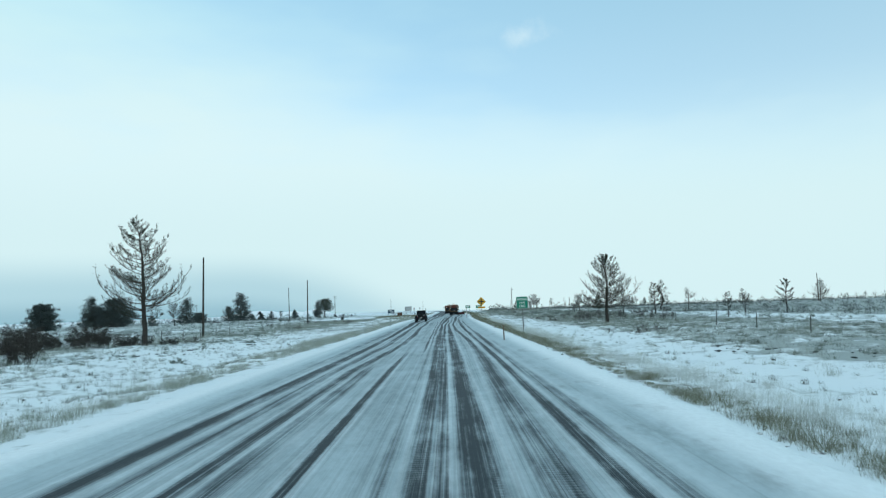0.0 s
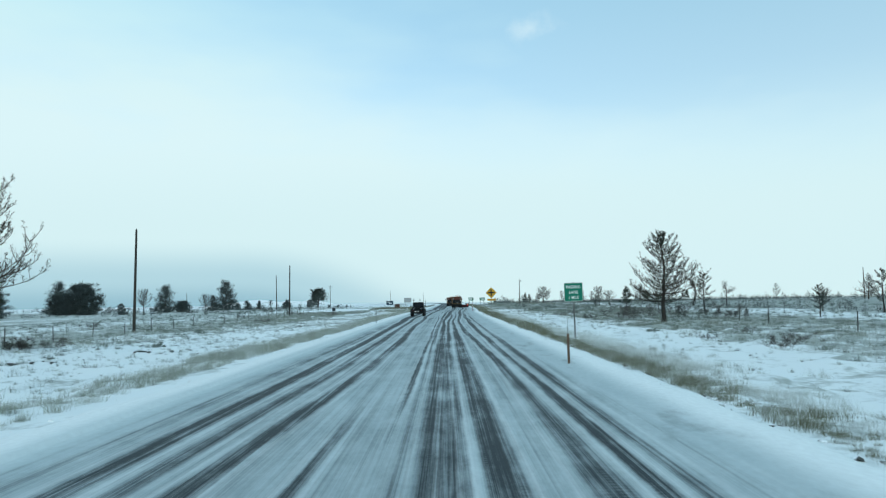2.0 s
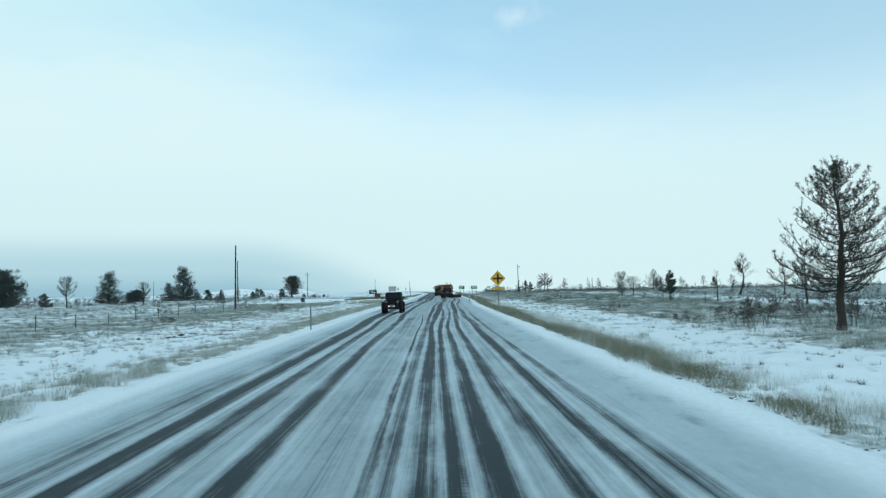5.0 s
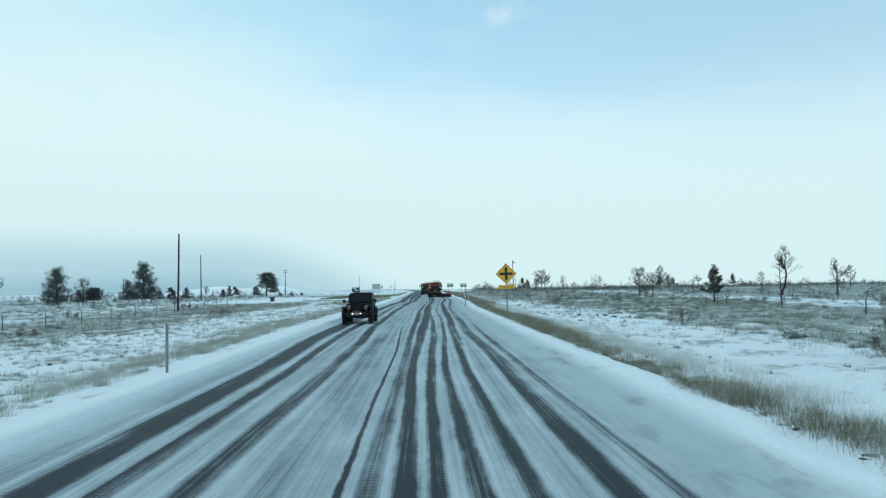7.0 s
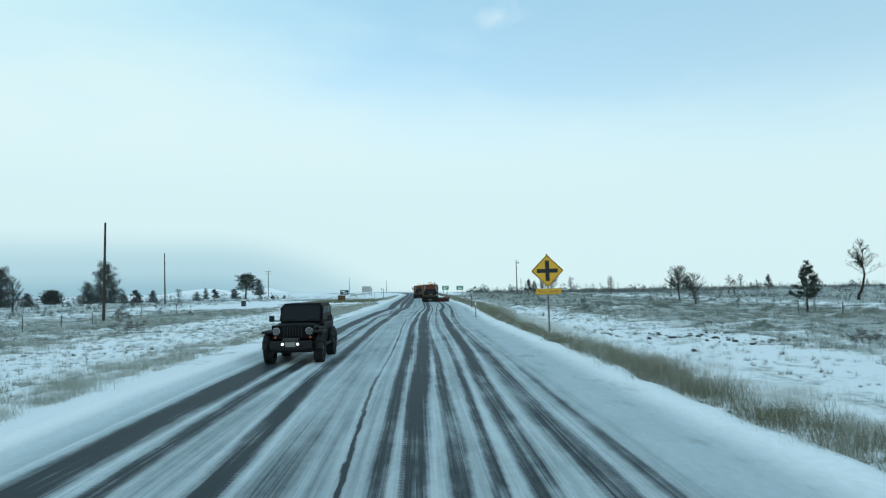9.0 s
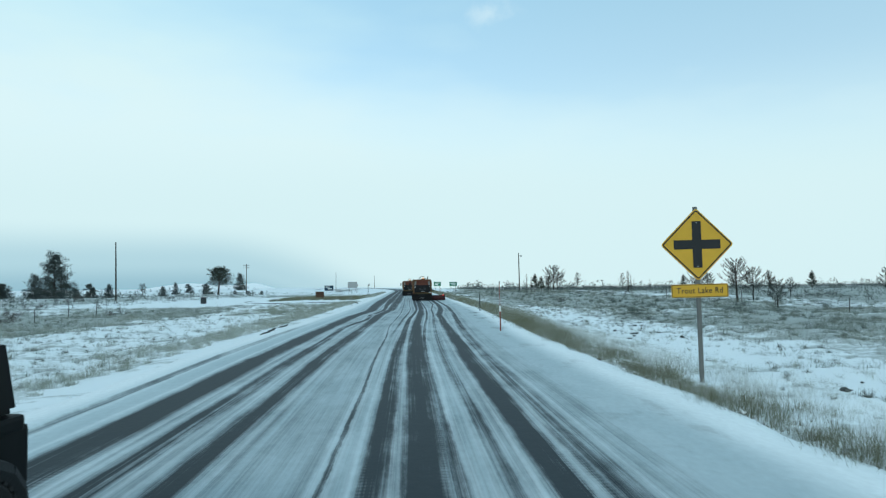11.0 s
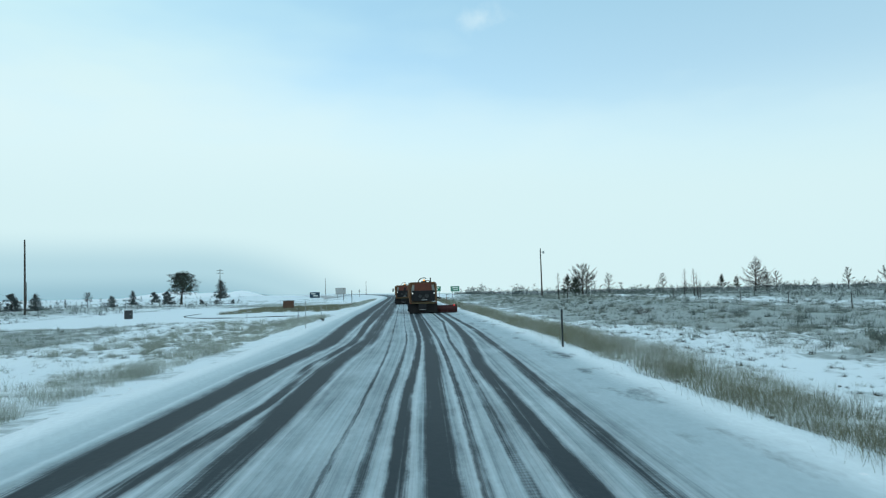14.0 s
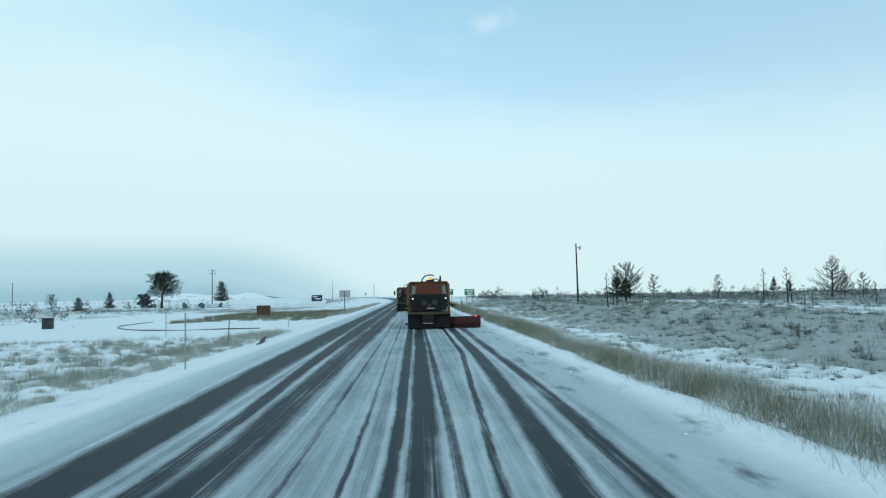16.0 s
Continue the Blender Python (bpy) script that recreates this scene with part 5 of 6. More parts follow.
def tufts(name, seed, n, place, per, height, spread, mat, label, lean=0.5, width=0.006, category="grass"):
    """n tufts of per blades; place(rng, n) gives their x, y and a size factor."""
    rng = np.random.default_rng(seed)
    x, y, f = place(rng, n)
    x, y, f = (np.repeat(v, per) for v in (x, y, f))
    m = len(x)
    x = x + rng.normal(0, 1, m) * spread * f
    y = y + rng.normal(0, 1, m) * spread * f
    h = height * f * rng.uniform(0.45, 1.1, m)
    t = blades(rng, x, y, ground_z(x, y), h, rng.uniform(0, lean, m), np.full(m, width) * rng.uniform(0.6, 1.5, m))
    return tagged(triangles(name, t, mat), label, category, kind="stuff")


def tussocks(name, seed, n, place, per, size, mat, label, width=0.004, category="tussocks"):
    """Low rounded plants: blades that spread from one root to a half ball."""
    rng = np.random.default_rng(seed)
    x, y, f = (np.repeat(v, per) for v in place(rng, n))
    m = len(x)
    az, up = rng.uniform(0, 2 * np.pi, m), rng.uniform(0.08, 1.0, m)
    out = np.sqrt(1 - up**2)
    long = size * f * rng.uniform(0.6, 1.05, m)
    x, y = x + rng.normal(0, 0.18, m) * size * f, y + rng.normal(0, 0.18, m) * size * f
    base = np.stack([x, y, ground_z(x, y) - 0.03], 1)
    tip = base + np.stack([np.cos(az) * out * long, np.sin(az) * out * long, up * long * 0.9], 1)
    side = np.stack([-np.sin(az), np.cos(az), np.zeros(m)], 1) * (width * rng.uniform(0.6, 1.5, m))[:, None]
    return tagged(triangles(name, np.stack([base - side, base + side, tip], 1), mat), label, category, kind="stuff")


def clumpy(x, y, s):
    return 0.5 + 0.5 * np.sin(x * s * 1.7 + 2.1 * np.sin(y * s)) * np.sin(y * s * 1.3 + 1.3 * np.sin(x * s * 0.7))


def strewn(lo, hi, y0, y1, power=1.0, sparse=0.5):
    """Plants all over a stretch, gathered on the hummocks; sparse thins the hollows."""
    def place(rng, n):
        x = lo + (hi - lo) * rng.uniform(0, 1, n) ** power
        y = rng.uniform(y0, y1, n)
        keep = rng.uniform(0, 1, n) < (1 - sparse) + 2.2 * sparse * hummock(x, y)
        keep &= turnout_at(x, y) < 0.3
        return x[keep], y[keep], rng.uniform(0.4, 1.3, n)[keep]
    return place


def verge_right(rng, n):
    y = rng.uniform(8, 330, n)
    x = 4.7 - 0.3 * step(84, 100, y) + np.abs(rng.normal(0, 0.75, n)) * (1 + 0.95 * step(140, 168, y)) + bend(y)
    f = (0.32 + 0.85 * clumpy(x * 0.5, y, 0.62)) * np.clip(1.25 - (x - 4.7) * 0.2, 0.35, 1.2) * (0.45 + 0.26 * step(35, 85, y) + 0.14 * step(98, 112, y) + 0.15 * step(110, 150, y) + 0.5 * step(148, 164, y) - 0.32 * step(168, 180, y) - 0.3 * np.exp(-(((y - 140) / 12) ** 2)))
    return x, y, f


def verge_back(rng, n):
    y = rng.uniform(8, 260, n)
    x = 5.7 + np.abs(rng.normal(0, 0.9, n)) + bend(y)
    return x, y, 0.35 + 0.7 * clumpy(x * 0.6, y, 0.5)


def verge_left(rng, n):
    y = rng.uniform(8, 330, n)
    x = -8.45 - np.interp(y, (20, 50, 80, 98, 112, 150, 185, 210), (0.8, 0.45, 0.2, 0.6, 0.8, 0.5, 0.9, 0.3)) - np.abs(rng.normal(0, 1.4, n)) + bend(y)
    f = 0.3 + 0.75 * clumpy(x, y, 0.4)
    keep = ~((y > 213) & (y < 250))
    return x[keep], y[keep], f[keep]


def field(lo, hi, y0, y1, power=1.0, s=0.12):
    def place(rng, n):
        x = lo + (hi - lo) * rng.uniform(0, 1, n) ** power
        y = rng.uniform(y0, y1, n)
        d = clumpy(x, y, s)
        keep = rng.uniform(0, 1, n) < 0.12 + 0.88 * d**1.6
        turnout = (x < -6) & (x > -46) & (y > 213) & (y < 292 + 0.1 * (x + 40))
        keep &= ~turnout
        keep &= rng.uniform(0, 1, n) < 0.25 + 1.6 * hummock(x, y)
        clearing = np.abs(x - bend(y) - 40.5 - 3.0 * np.sin(y * 0.043) - 1.5 * np.sin(y * 0.17)) < 5.5
        keep &= ~(clearing & (rng.uniform(0, 1, n) < 0.85))
        return x[keep], y[keep], rng.uniform(0.45, 1.25, n)[keep]
    return place


tufts("dry_grass_verge", 1, 6000, verge_right, 48, 0.56, 0.24, DRY_GRASS, "tall yellow-olive dry grass along the snowy shoulder", 0.8, 0.003)
tufts("frosted_grass_verge", 18, 1800, lambda rng, n: tuple(v[:n] for v in verge_right(rng, n)), 50, 0.5, 0.24, FROSTED, "frosted blades among the shoulder's dry grass", 0.8, 0.0022)
tufts("frosted_grass_verge", 16, 2600, verge_back, 56, 0.52, 0.2, FROSTED, "pale frosted grass behind the shoulder's dry grass", 0.7, 0.002)
tufts("dry_grass_verge", 2, 2300, verge_left, 78, 0.46, 0.19, PALE_GRASS, "short pale dry grass poking through snow", 0.75, 0.0034)
tufts("frosted_grass_verge", 17, 1500, verge_left, 70, 0.42, 0.2, FROSTED, "frosted grass tussocks along the snowy bank", 0.7, 0.0024)
tufts("dry_grass_field", 7, 1900, field(6, 34, 170, 360, 1.2, 0.06), 90, 0.40, 0.22, MATTED_DARK, "matted olive dry grass over the eastern field", 1.0, 0.005)
tufts("dry_grass_field", 8, 2200, field(14, 40, 40, 180, 1.0, 0.05), 90, 0.38, 0.24, MATTED_DARK, "matted olive dry grass among the sagebrush", 1.0, 0.005)
tufts("dry_grass_field", 9, 700, lambda rng, n: (rng.uniform(-27, -9.5, n), rng.uniform(244, 285, n), rng.uniform(0.5, 1.2, n)), 100, 0.5, 0.26, DRY_GRASS, "olive dry grass on the turnout's island", 0.9, 0.006)
tufts("dry_grass_field", 15, 230, lambda rng, n: (-8.9 - 8.5 * rng.uniform(0, 1, n) ** 1.3, rng.uniform(176, 212, n), rng.uniform(0.4, 1.1, n)), 130, 0.5, 0.2, PALE_GRASS, "pale dry grass clumps before the turnout", 0.9, 0.005)
tufts("field_grass", 3, 1500, field(7, 20, 5, 330, 1.0, 0.2), 60, 0.3, 0.16, PALE_GRASS, "thin pale grass poking through the field's snow", 0.8, 0.0028)
tufts("field_grass", 4, 3000, field(-10, -34, 5, 330, 1.1, 0.2), 60, 0.3, 0.17, PALE_GRASS, "thin pale grass poking through the field's snow", 0.8, 0.0028)
tufts("sagebrush", 5, 15000, field(15, 110, 10, 420, 1.15, 0.075), 30, 0.32, 0.4, SAGE, "grey-brown sagebrush in thin snow", 1.1, 0.009, "sagebrush")
tufts("sagebrush", 6, 11000, field(-21, -120, 10, 420, 1.1, 0.075), 30, 0.3, 0.4, SAGE, "grey-brown sagebrush in thin snow", 1.1, 0.009, "sagebrush")

tufts("sagebrush", 25, 5000, field(11, 60, 130, 340, 1.0, 0.05), 36, 0.28, 0.34, SAGE, "low grey sagebrush matting the eastern field", 1.2, 0.007, "sagebrush")
tufts("sagebrush", 26, 7000, field(-20, -62, 20, 330, 1.0, 0.06), 36, 0.27, 0.4, SAGE, "low grey sagebrush matting the western field", 1.2, 0.007, "sagebrush")

tufts("matted_grass", 41, 7000, field(13, 37, 12, 270, 1.0, 0.09), 44, 0.46, 0.34, MATTED, "soft grey-olive matted grass in the eastern field", 0.9, 0.0042)
tufts("matted_grass", 42, 6000, field(-20, -44, 20, 212, 1.0, 0.09), 44, 0.44, 0.34, MATTED, "soft grey-olive matted grass in the western field", 0.9, 0.0042)

DARK_SAGE = grown("dark_sage", (0.045, 0.048, 0.04), (0.14, 0.145, 0.12))
tussocks("low_shrubs", 31, 1300, strewn(7, 24, 8, 300, 1.0, 0.85), 56, 0.25, DARK_SAGE, "small dark rounded shrubs dotted over the snow", 0.0045, "shrubs")
tussocks("low_shrubs", 32, 1500, strewn(-10.5, -34, 8, 240, 1.1, 0.85), 56, 0.25, DARK_SAGE, "small dark rounded shrubs dotted over the snow", 0.0045, "shrubs")
# these plants also stand in for bluish shade spots of the lumpy snow
tussocks("frosted_tussocks", 38, 800, strewn(6.5, 20, 8, 115, 1.0, 0.9), 36, 0.25, TUSSOCK, "sparse frosted tussocks half buried in snow", 0.005)
tussocks("frosted_tussocks", 33, 3200, strewn(6.5, 22, 115, 260, 1.0, 0.8), 36, 0.27, TUSSOCK, "frosted grey tussocks half buried in snow", 0.005)
tussocks("frosted_tussocks", 34, 9000, strewn(-9.8, -34, 8, 215, 1.15, 0.75), 28, 0.3, TUSSOCK, "frosted grey tussocks half buried in snow", 0.0062)
tussocks("sage_clumps", 35, 2300, strewn(13.5, 46, 10, 290, 1.0, 0.8), 70, 0.55, MATTED_DARK, "rounded grey-olive sagebrush clumps", 0.007, "sagebrush")
tussocks("low_shrubs", 51, 420, strewn(7.2, 16, 150, 205, 1.0, 0.6), 60, 0.24, DARK_SAGE, "small dark plants dotted over the snow behind the verge", 0.006, "shrubs")
tussocks("sage_clumps", 52, 420, strewn(14.5, 44, 150, 290, 1.0, 0.9), 90, 0.85, DEEP_SAGE, "deep grey-green sagebrush mounds", 0.009, "sagebrush")
tussocks("frosted_tussocks", 53, 2300, strewn(-10.5, -31, 92, 152, 1.0, 0.6), 34, 0.28, MATTED_DARK, "grey-olive tussocks in the snow of the western field", 0.005)
tussocks("sage_clumps", 36, 2300, strewn(-19, -60, 15, 215, 1.0, 0.8), 70, 0.55, MATTED_DARK, "rounded grey-olive sagebrush clumps", 0.007, "sagebrush")


# ---- loose lumps: plowed clods, stones, slash ----
def lumps(name, seed, spots, mat, label, flat=0.6, category="clods"):
    rng = np.random.default_rng(seed)
    verts, faces = [], []
    dirs = [(1, 0, 0), (-1, 0, 0), (0, 1, 0), (0, -1, 0), (0, 0, 1), (0, 0, -1)]
    dirs += [(a, b, c) for a in (-0.6, 0.6) for b in (-0.6, 0.6) for c in (-0.6, 0.6)]
    tmp = bmesh.new()
    for d in dirs:
        tmp.verts.new(d)
    bmesh.ops.convex_hull(tmp, input=tmp.verts)
    tmp.verts.index_update()
    hull = [[v.index for v in f.verts] for f in tmp.faces]
    tmp.free()
    for x, y, z, s in spots:
        base = len(verts)
        stretch_v = np.array([rng.uniform(0.7, 1.5), rng.uniform(0.7, 1.5), flat]) * s
        for d in dirs:
            verts.append(tuple(np.array((x, y, z)) + np.array(d) * stretch_v * rng.uniform(0.45, 1.25)))
        faces += [[base + i for i in f] for f in hull]
    return tagged(mesh_object(name, verts, faces, mat), label, category, kind="stuff")


# soil under snow patches; its dark also paints the shade below the crust
SHADED_SOIL = material("shaded_soil", (0.075, 0.078, 0.074), 0.95, var=0.5, scale=7, bump=0.6, colour2=(0.7, 0.72, 0.74), mask=(0.44, 0.58))
ROCK = material("dark_stone", (0.05, 0.052, 0.05), 0.9, var=0.5, bump=0.7)
lr = np.random.default_rng(9)
edge_y = lr.uniform(10, 260, 1300)
lumps("snow_clods", 10, [(4.62 + lr.normal(0, 0.12) + float(bend(y)), y, -0.07 + lr.uniform(-0.05, 0.05), lr.uniform(0.02, 0.10)) for y in edge_y], SHADED_SOIL, "ragged dark clods and painted crust shade along the scraped shoulder", 0.42)
lumps("snow_clods", 12, [(lr.uniform(3.7, 4.6) if lr.uniform() < 0.6 else lr.uniform(-8, -7.0), lr.uniform(8, 260), 0.04, lr.uniform(0.02, 0.05)) for _ in range(300)], SNOW, "small lumps of plowed snow on the shoulder")
spots = []
for cx, cy, n, sp, s in ((12.0, 127.5, 70, 1.7, 0.17), (-20.5, 47.0, 14, 1.0, 0.2), (-18.2, 53.0, 8, 0.8, 0.18), (-16.5, 96.0, 9, 1.0, 0.2), (13.5, 34.0, 10, 1.2, 0.16), (16.0, 30.0, 9, 1.4, 0.17), (18.0, 140.0, 5, 0.5, 0.22), (-14.0, 128.0, 14, 1.6, 0.14), (11.0, 150.0, 12, 2.2, 0.18), (-16.8, 60.0, 6, 0.8, 0.18)):
    for _ in range(n):
        x, y = cx + lr.normal(0, sp), cy + lr.normal(0, sp * 1.4)
        spots.append((x, y, float(ground_z(x, y)) + 0.04, s * lr.uniform(0.3, 0.85)))
for _ in range(150):
    x = lr.choice([lr.uniform(8, 40), lr.uniform(-40, -11)])
    y = lr.uniform(15, 300)
    spots.append((x, y, float(ground_z(x, y)) + 0.02, lr.uniform(0.03, 0.08)))
lumps("field_stones", 14, spots, ROCK, "dark stones and slash half buried in snow", 0.5, "stones")


# ---- vehicles ----
ORANGE = material("truck_orange", (0.14, 0.066, 0.024), 0.6, var=0.35, scale=2.0, bump=0.15, colour2=(0.09, 0.05, 0.03), mask=(0.42, 0.62))
TAILGATE = material("tailgate_red", (0.095, 0.028, 0.017), 0.65, var=0.4, scale=2.5, bump=0.15)
OCHRE = material("dirty_ochre", (0.06, 0.045, 0.022), 0.75, var=0.4, scale=3, bump=0.2)
GRIME = material("grimy_black", (0.009, 0.010, 0.012), 0.8, var=0.5, scale=3, bump=0.3)
PALE = material("salt_stained_grey", (0.17, 0.175, 0.165), 0.75, var=0.4, scale=3, bump=0.2)
BLADE = material("plow_maroon", (0.05, 0.014, 0.015), 0.6, var=0.5, scale=2, bump=0.25)
RUBBER = material("rubber", (0.010, 0.010, 0.011), 0.85, var=0.4, scale=8, bump=0.5)
AMBER = glowing("amber_beacon", (0.9, 0.36, 0.05), 0.7)
REDLAMP = glowing("red_marker_lamp", (1.0, 0.06, 0.05), 2.5)
WHITELAMP = glowing("white_work_lamp", (0.95, 0.98, 1.0), 1.6)


def wheel(x, y, r, w, parent, rim_mat):
    """Tyre with rounded shoulders and tread blocks, dished rim and hub; axle along x."""
    bm = bmesh.new()
    prof = [(0.62, 0.40), (0.9, 0.5), (0.98, 0.42), (1.0, 0.25), (1.0, -0.25), (0.98, -0.42), (0.9, -0.5), (0.62, -0.40)]
    n = 28
    rings = [[bm.verts.new((x + s * w, y + r * k * math.cos(2 * math.pi * i / n), r + r * k * math.sin(2 * math.pi * i / n))) for i in range(n)] for k, s in prof]
    for a, b in zip(rings, rings[1:] + rings[:1]):
        for i in range(n):
            bm.faces.new((a[i], a[(i + 1) % n], b[(i + 1) % n], b[i]))
    for i in range(n):
        a = 2 * math.pi * (i + 0.5) / n
        for s in (-0.3, 0.3):
            box((x + s * w, y + r * math.cos(a), r + r * math.sin(a)), (w * 0.34, r * 0.12, 0.03), 0, Matrix.Rotation(a - math.pi / 2, 4, "X"), bm)
    bmesh.ops.recalc_face_normals(bm, faces=bm.faces)
    ob = part("wheel", rod((x - w * 0.3, y, r), (x + w * 0.3, y, r), r * 0.60, r * 0.60, 24), rim_mat, parent)
    part("tyre", bm, RUBBER, ob)
    for s in (-1, 1):
        part("hub", rod((x + s * w * 0.28, y, r), (x + s * w * 0.46, y, r), r * 0.22, r * 0.16, 16), DARK_STEEL, ob)
    return ob


def hose(points, r, name, mat, parent):
    bm = bmesh.new()
    for a, b in zip(points, points[1:]):
        rod(a, b, r, r, 8, bm)
    return part(name, bm, mat, parent, smooth=True)


def plow_truck(m):
    """Origin at the ground below the rear bumper; the truck points along +y."""
    t = thing("snow_plow_truck", m, "dirty orange highway plow truck with spreader and side wing blade", "plow truck", "plow trucks in convoy")
    part("chassis", box((0, 4.3, 0.85), (0.95, 8.0, 0.28), 0.03), GRIME, t)
    body = bmesh.new()
    prof = [(-1.0, 1.15), (1.0, 1.15), (1.22, 1.55), (1.24, 2.62), (1.2, 2.82), (-1.2, 2.82), (-1.24, 2.62), (-1.22, 1.55)]
    extruded(prof, 4.3, body)
    bmesh.ops.translate(body, vec=(0, 0.55, 0), verts=body.verts)
    dump = part("dump_body", body, ORANGE, t)
    for k in range(5):
        for s in (-1, 1):
            part("rib", box((s * 1.25, 0.75 + 0.97 * k, 2.05), (0.08, 0.12, 1.3), 0.02), ORANGE, dump)
    for s in (-1, 1):
        part("corner_post", box((s * 1.19, 0.5, 1.85), (0.16, 0.18, 1.75), 0.03), ORANGE, t)
        part("hopper_side", rod((s * 0.93, 0.36, 1.95), (s * 0.86, 0.36, 2.62), 0.17, 0.13, 14), PALE, t, "salt-stained grey hopper side")
    part("top_rail", box((0, 0.5, 2.83), (2.3, 0.2, 0.1), 0.03), ORANGE, t)
    tail = bmesh.new()
    extruded([(-0.80, 2.12), (0.80, 2.12), (0.76, 2.76), (-0.76, 2.76)], 0.22, tail)
    bmesh.ops.translate(tail, vec=(0, 0.22, 0), verts=tail.verts)
    gate = part("tailgate", tail, TAILGATE, t, "dull red tailgate hood")
    part("tailgate_lip", box((0, 0.2, 2.13), (1.66, 0.1, 0.07), 0.02), TAILGATE, gate)
    sp = part("spreader_unit", box((0, 0.22, 1.62), (2.1, 0.5, 0.98), 0.05), GRIME, t)
    for k in range(4):
        part("pipe", rod((-0.8 + 0.5 * k, -0.06, 1.2 + 0.1 * (k % 2)), (-0.7 + 0.45 * k, -0.06, 1.98), 0.05, 0.05, 8), GRIME, sp)
    for x, z, r in ((-0.3, 1.6, 0.15), (0.32, 1.62, 0.18), (0.0, 1.42, 0.12)):
        part("motor_housing", rod((x, -0.14, z), (x, 0.02, z), r, r, 16), DARK_STEEL, sp)
    part("nozzle_bar", box((0.08, -0.1, 1.26), (0.5, 0.08, 0.07), 0.02), STEEL, sp)
    part("bumper", box((0, 0.05, 0.98), (2.5, 0.2, 0.16), 0.04), OCHRE, t)
    part("rear_curtain", box((0, 0.34, 0.52), (2.46, 0.03, 0.84), 0.008), RUBBER, t, "black rubber curtain")
    part("chute", box((-0.1, 0.1, 0.66), (0.7, 0.45, 0.5), 0.05), GRIME, t)
    # black sheet added to fill the space between the wheels
    part("underbody_fill", box((0, 0.6, 0.5), (2.5, 0.08, 0.86), 0.02), GRIME, t)
    part("spinner_disc", rod((-0.1, 0.0, 0.36), (-0.1, 0.0, 0.40), 0.32, 0.32, 20), STEEL, t)
    for s in (-1, 1):
        part("mudflap", box((s * 0.95, 0.42, 0.55), (0.66, 0.025, 0.82), 0.008), RUBBER, t)
        wl = part("work_lamp", rod((s * 0.98, -0.1, 1.86), (s * 0.98, -0.02, 1.86), 0.055, 0.07, 12), DARK_STEEL, t)
        part("lens", rod((s * 0.98, -0.108, 1.86), (s * 0.98, -0.1, 1.86), 0.04, 0.04, 12), WHITELAMP, wl)
        tl = part("tail_lamp", box((s * 1.14, -0.06, 0.98), (0.16, 0.05, 0.1), 0.01), TAILGATE, t)
        part("lamp_lens", box((s * 1.14, -0.088, 0.98), (0.12, 0.01, 0.07)), TAILGATE, tl)
        for y, r in ((1.25, 0.52), (2.6, 0.52)):
            wheel(s * 1.06, y, r, 0.30, t, ORANGE)
            wheel(s * 0.72, y, r, 0.30, t, ORANGE)
        wheel(s * 1.05, 7.4, 0.52, 0.32, t, ORANGE)
        arm = part("mirror_arm", rod((s * 1.1, 6.3, 2.3), (s * 1.48, 6.2, 2.35), 0.02, 0.02, 8), DARK_STEEL, t)
        part("mirror", box((s * 1.52, 6.2, 2.2), (0.2, 0.08, 0.5), 0.03), GRIME, arm)
    cab = bmesh.new()
    for a, b in (((0, 6.2, 1.75), (2.2, 1.7, 1.9)), ((0, 7.7, 1.35), (1.7, 1.5, 0.95))):
        box(a, b, 0.12, None, cab)
    part("cab", cab, ORANGE, t)
    part("cab_rear_window", box((0, 5.33, 2.3), (1.5, 0.02, 0.5), 0.01), GRIME, t)
    part("stack", rod((0.98, 5.15, 1.3), (0.98, 5.15, 3.15), 0.07, 0.07, 14), DARK_STEEL, t, "dark exhaust stack")
    part("stack_tip", rod((0.98, 5.15, 3.12), (0.98, 5.0, 3.28), 0.07, 0.065, 14), DARK_STEEL, t)
    part("beacon_mount", box((0.1, 0.5, 2.92), (0.5, 0.24, 0.1), 0.03), GRIME, t)
    part("beacon", rod((0.12, 0.5, 2.97), (0.12, 0.5, 3.12), 0.12, 0.09, 16), AMBER, t, "lit amber beacon")
    hose([(-0.42 + 0.5 * (1 - math.cos(a)), 0.45, 2.85 + 0.42 * math.sin(a)) for a in (0, 0.35, 0.7, 1.05, 1.4, 1.75, 2.1)], 0.035, "hydraulic_hose", RUBBER, t)
    hose([(0.2, 0.4, 3.0), (0.5, 0.35, 3.02), (0.62, 0.3, 2.9), (0.63, 0.26, 2.7)], 0.03, "hydraulic_hose", RUBBER, t)
    part("step_left", box((-1.3, 0.9, 0.32), (0.3, 0.4, 0.1), 0.03), GRIME, t)
    # side wing: a curved mouldboard swept out to the right
    bm = bmesh.new()
    rows = []
    for k in range(9):
        x = 0.75 + k * 0.29
        row = []
        for j in range(6):
            a = j / 5
            row.append(bm.verts.new((x, 1.0 - 0.10 * k - 0.16 * math.sin(math.pi * a), 0.06 + a * (0.62 + 0.012 * k))))
        rows.append(row)
    for p, q in zip(rows, rows[1:]):
        for j in range(5):
            bm.faces.new((p[j], q[j], q[j + 1], p[j + 1]))
    bmesh.ops.solidify(bm, geom=list(bm.faces), thickness=0.05)
    bmesh.ops.recalc_face_normals(bm, faces=bm.faces)
    wing = part("wing_blade", bm, BLADE, t, "dark red curved wing blade")
    for k in (1, 3, 5, 7):
        part("blade_rib", box((0.75 + k * 0.29, 0.9 - 0.10 * k, 0.36), (0.05, 0.14, 0.58), 0.01), BLADE, wing)
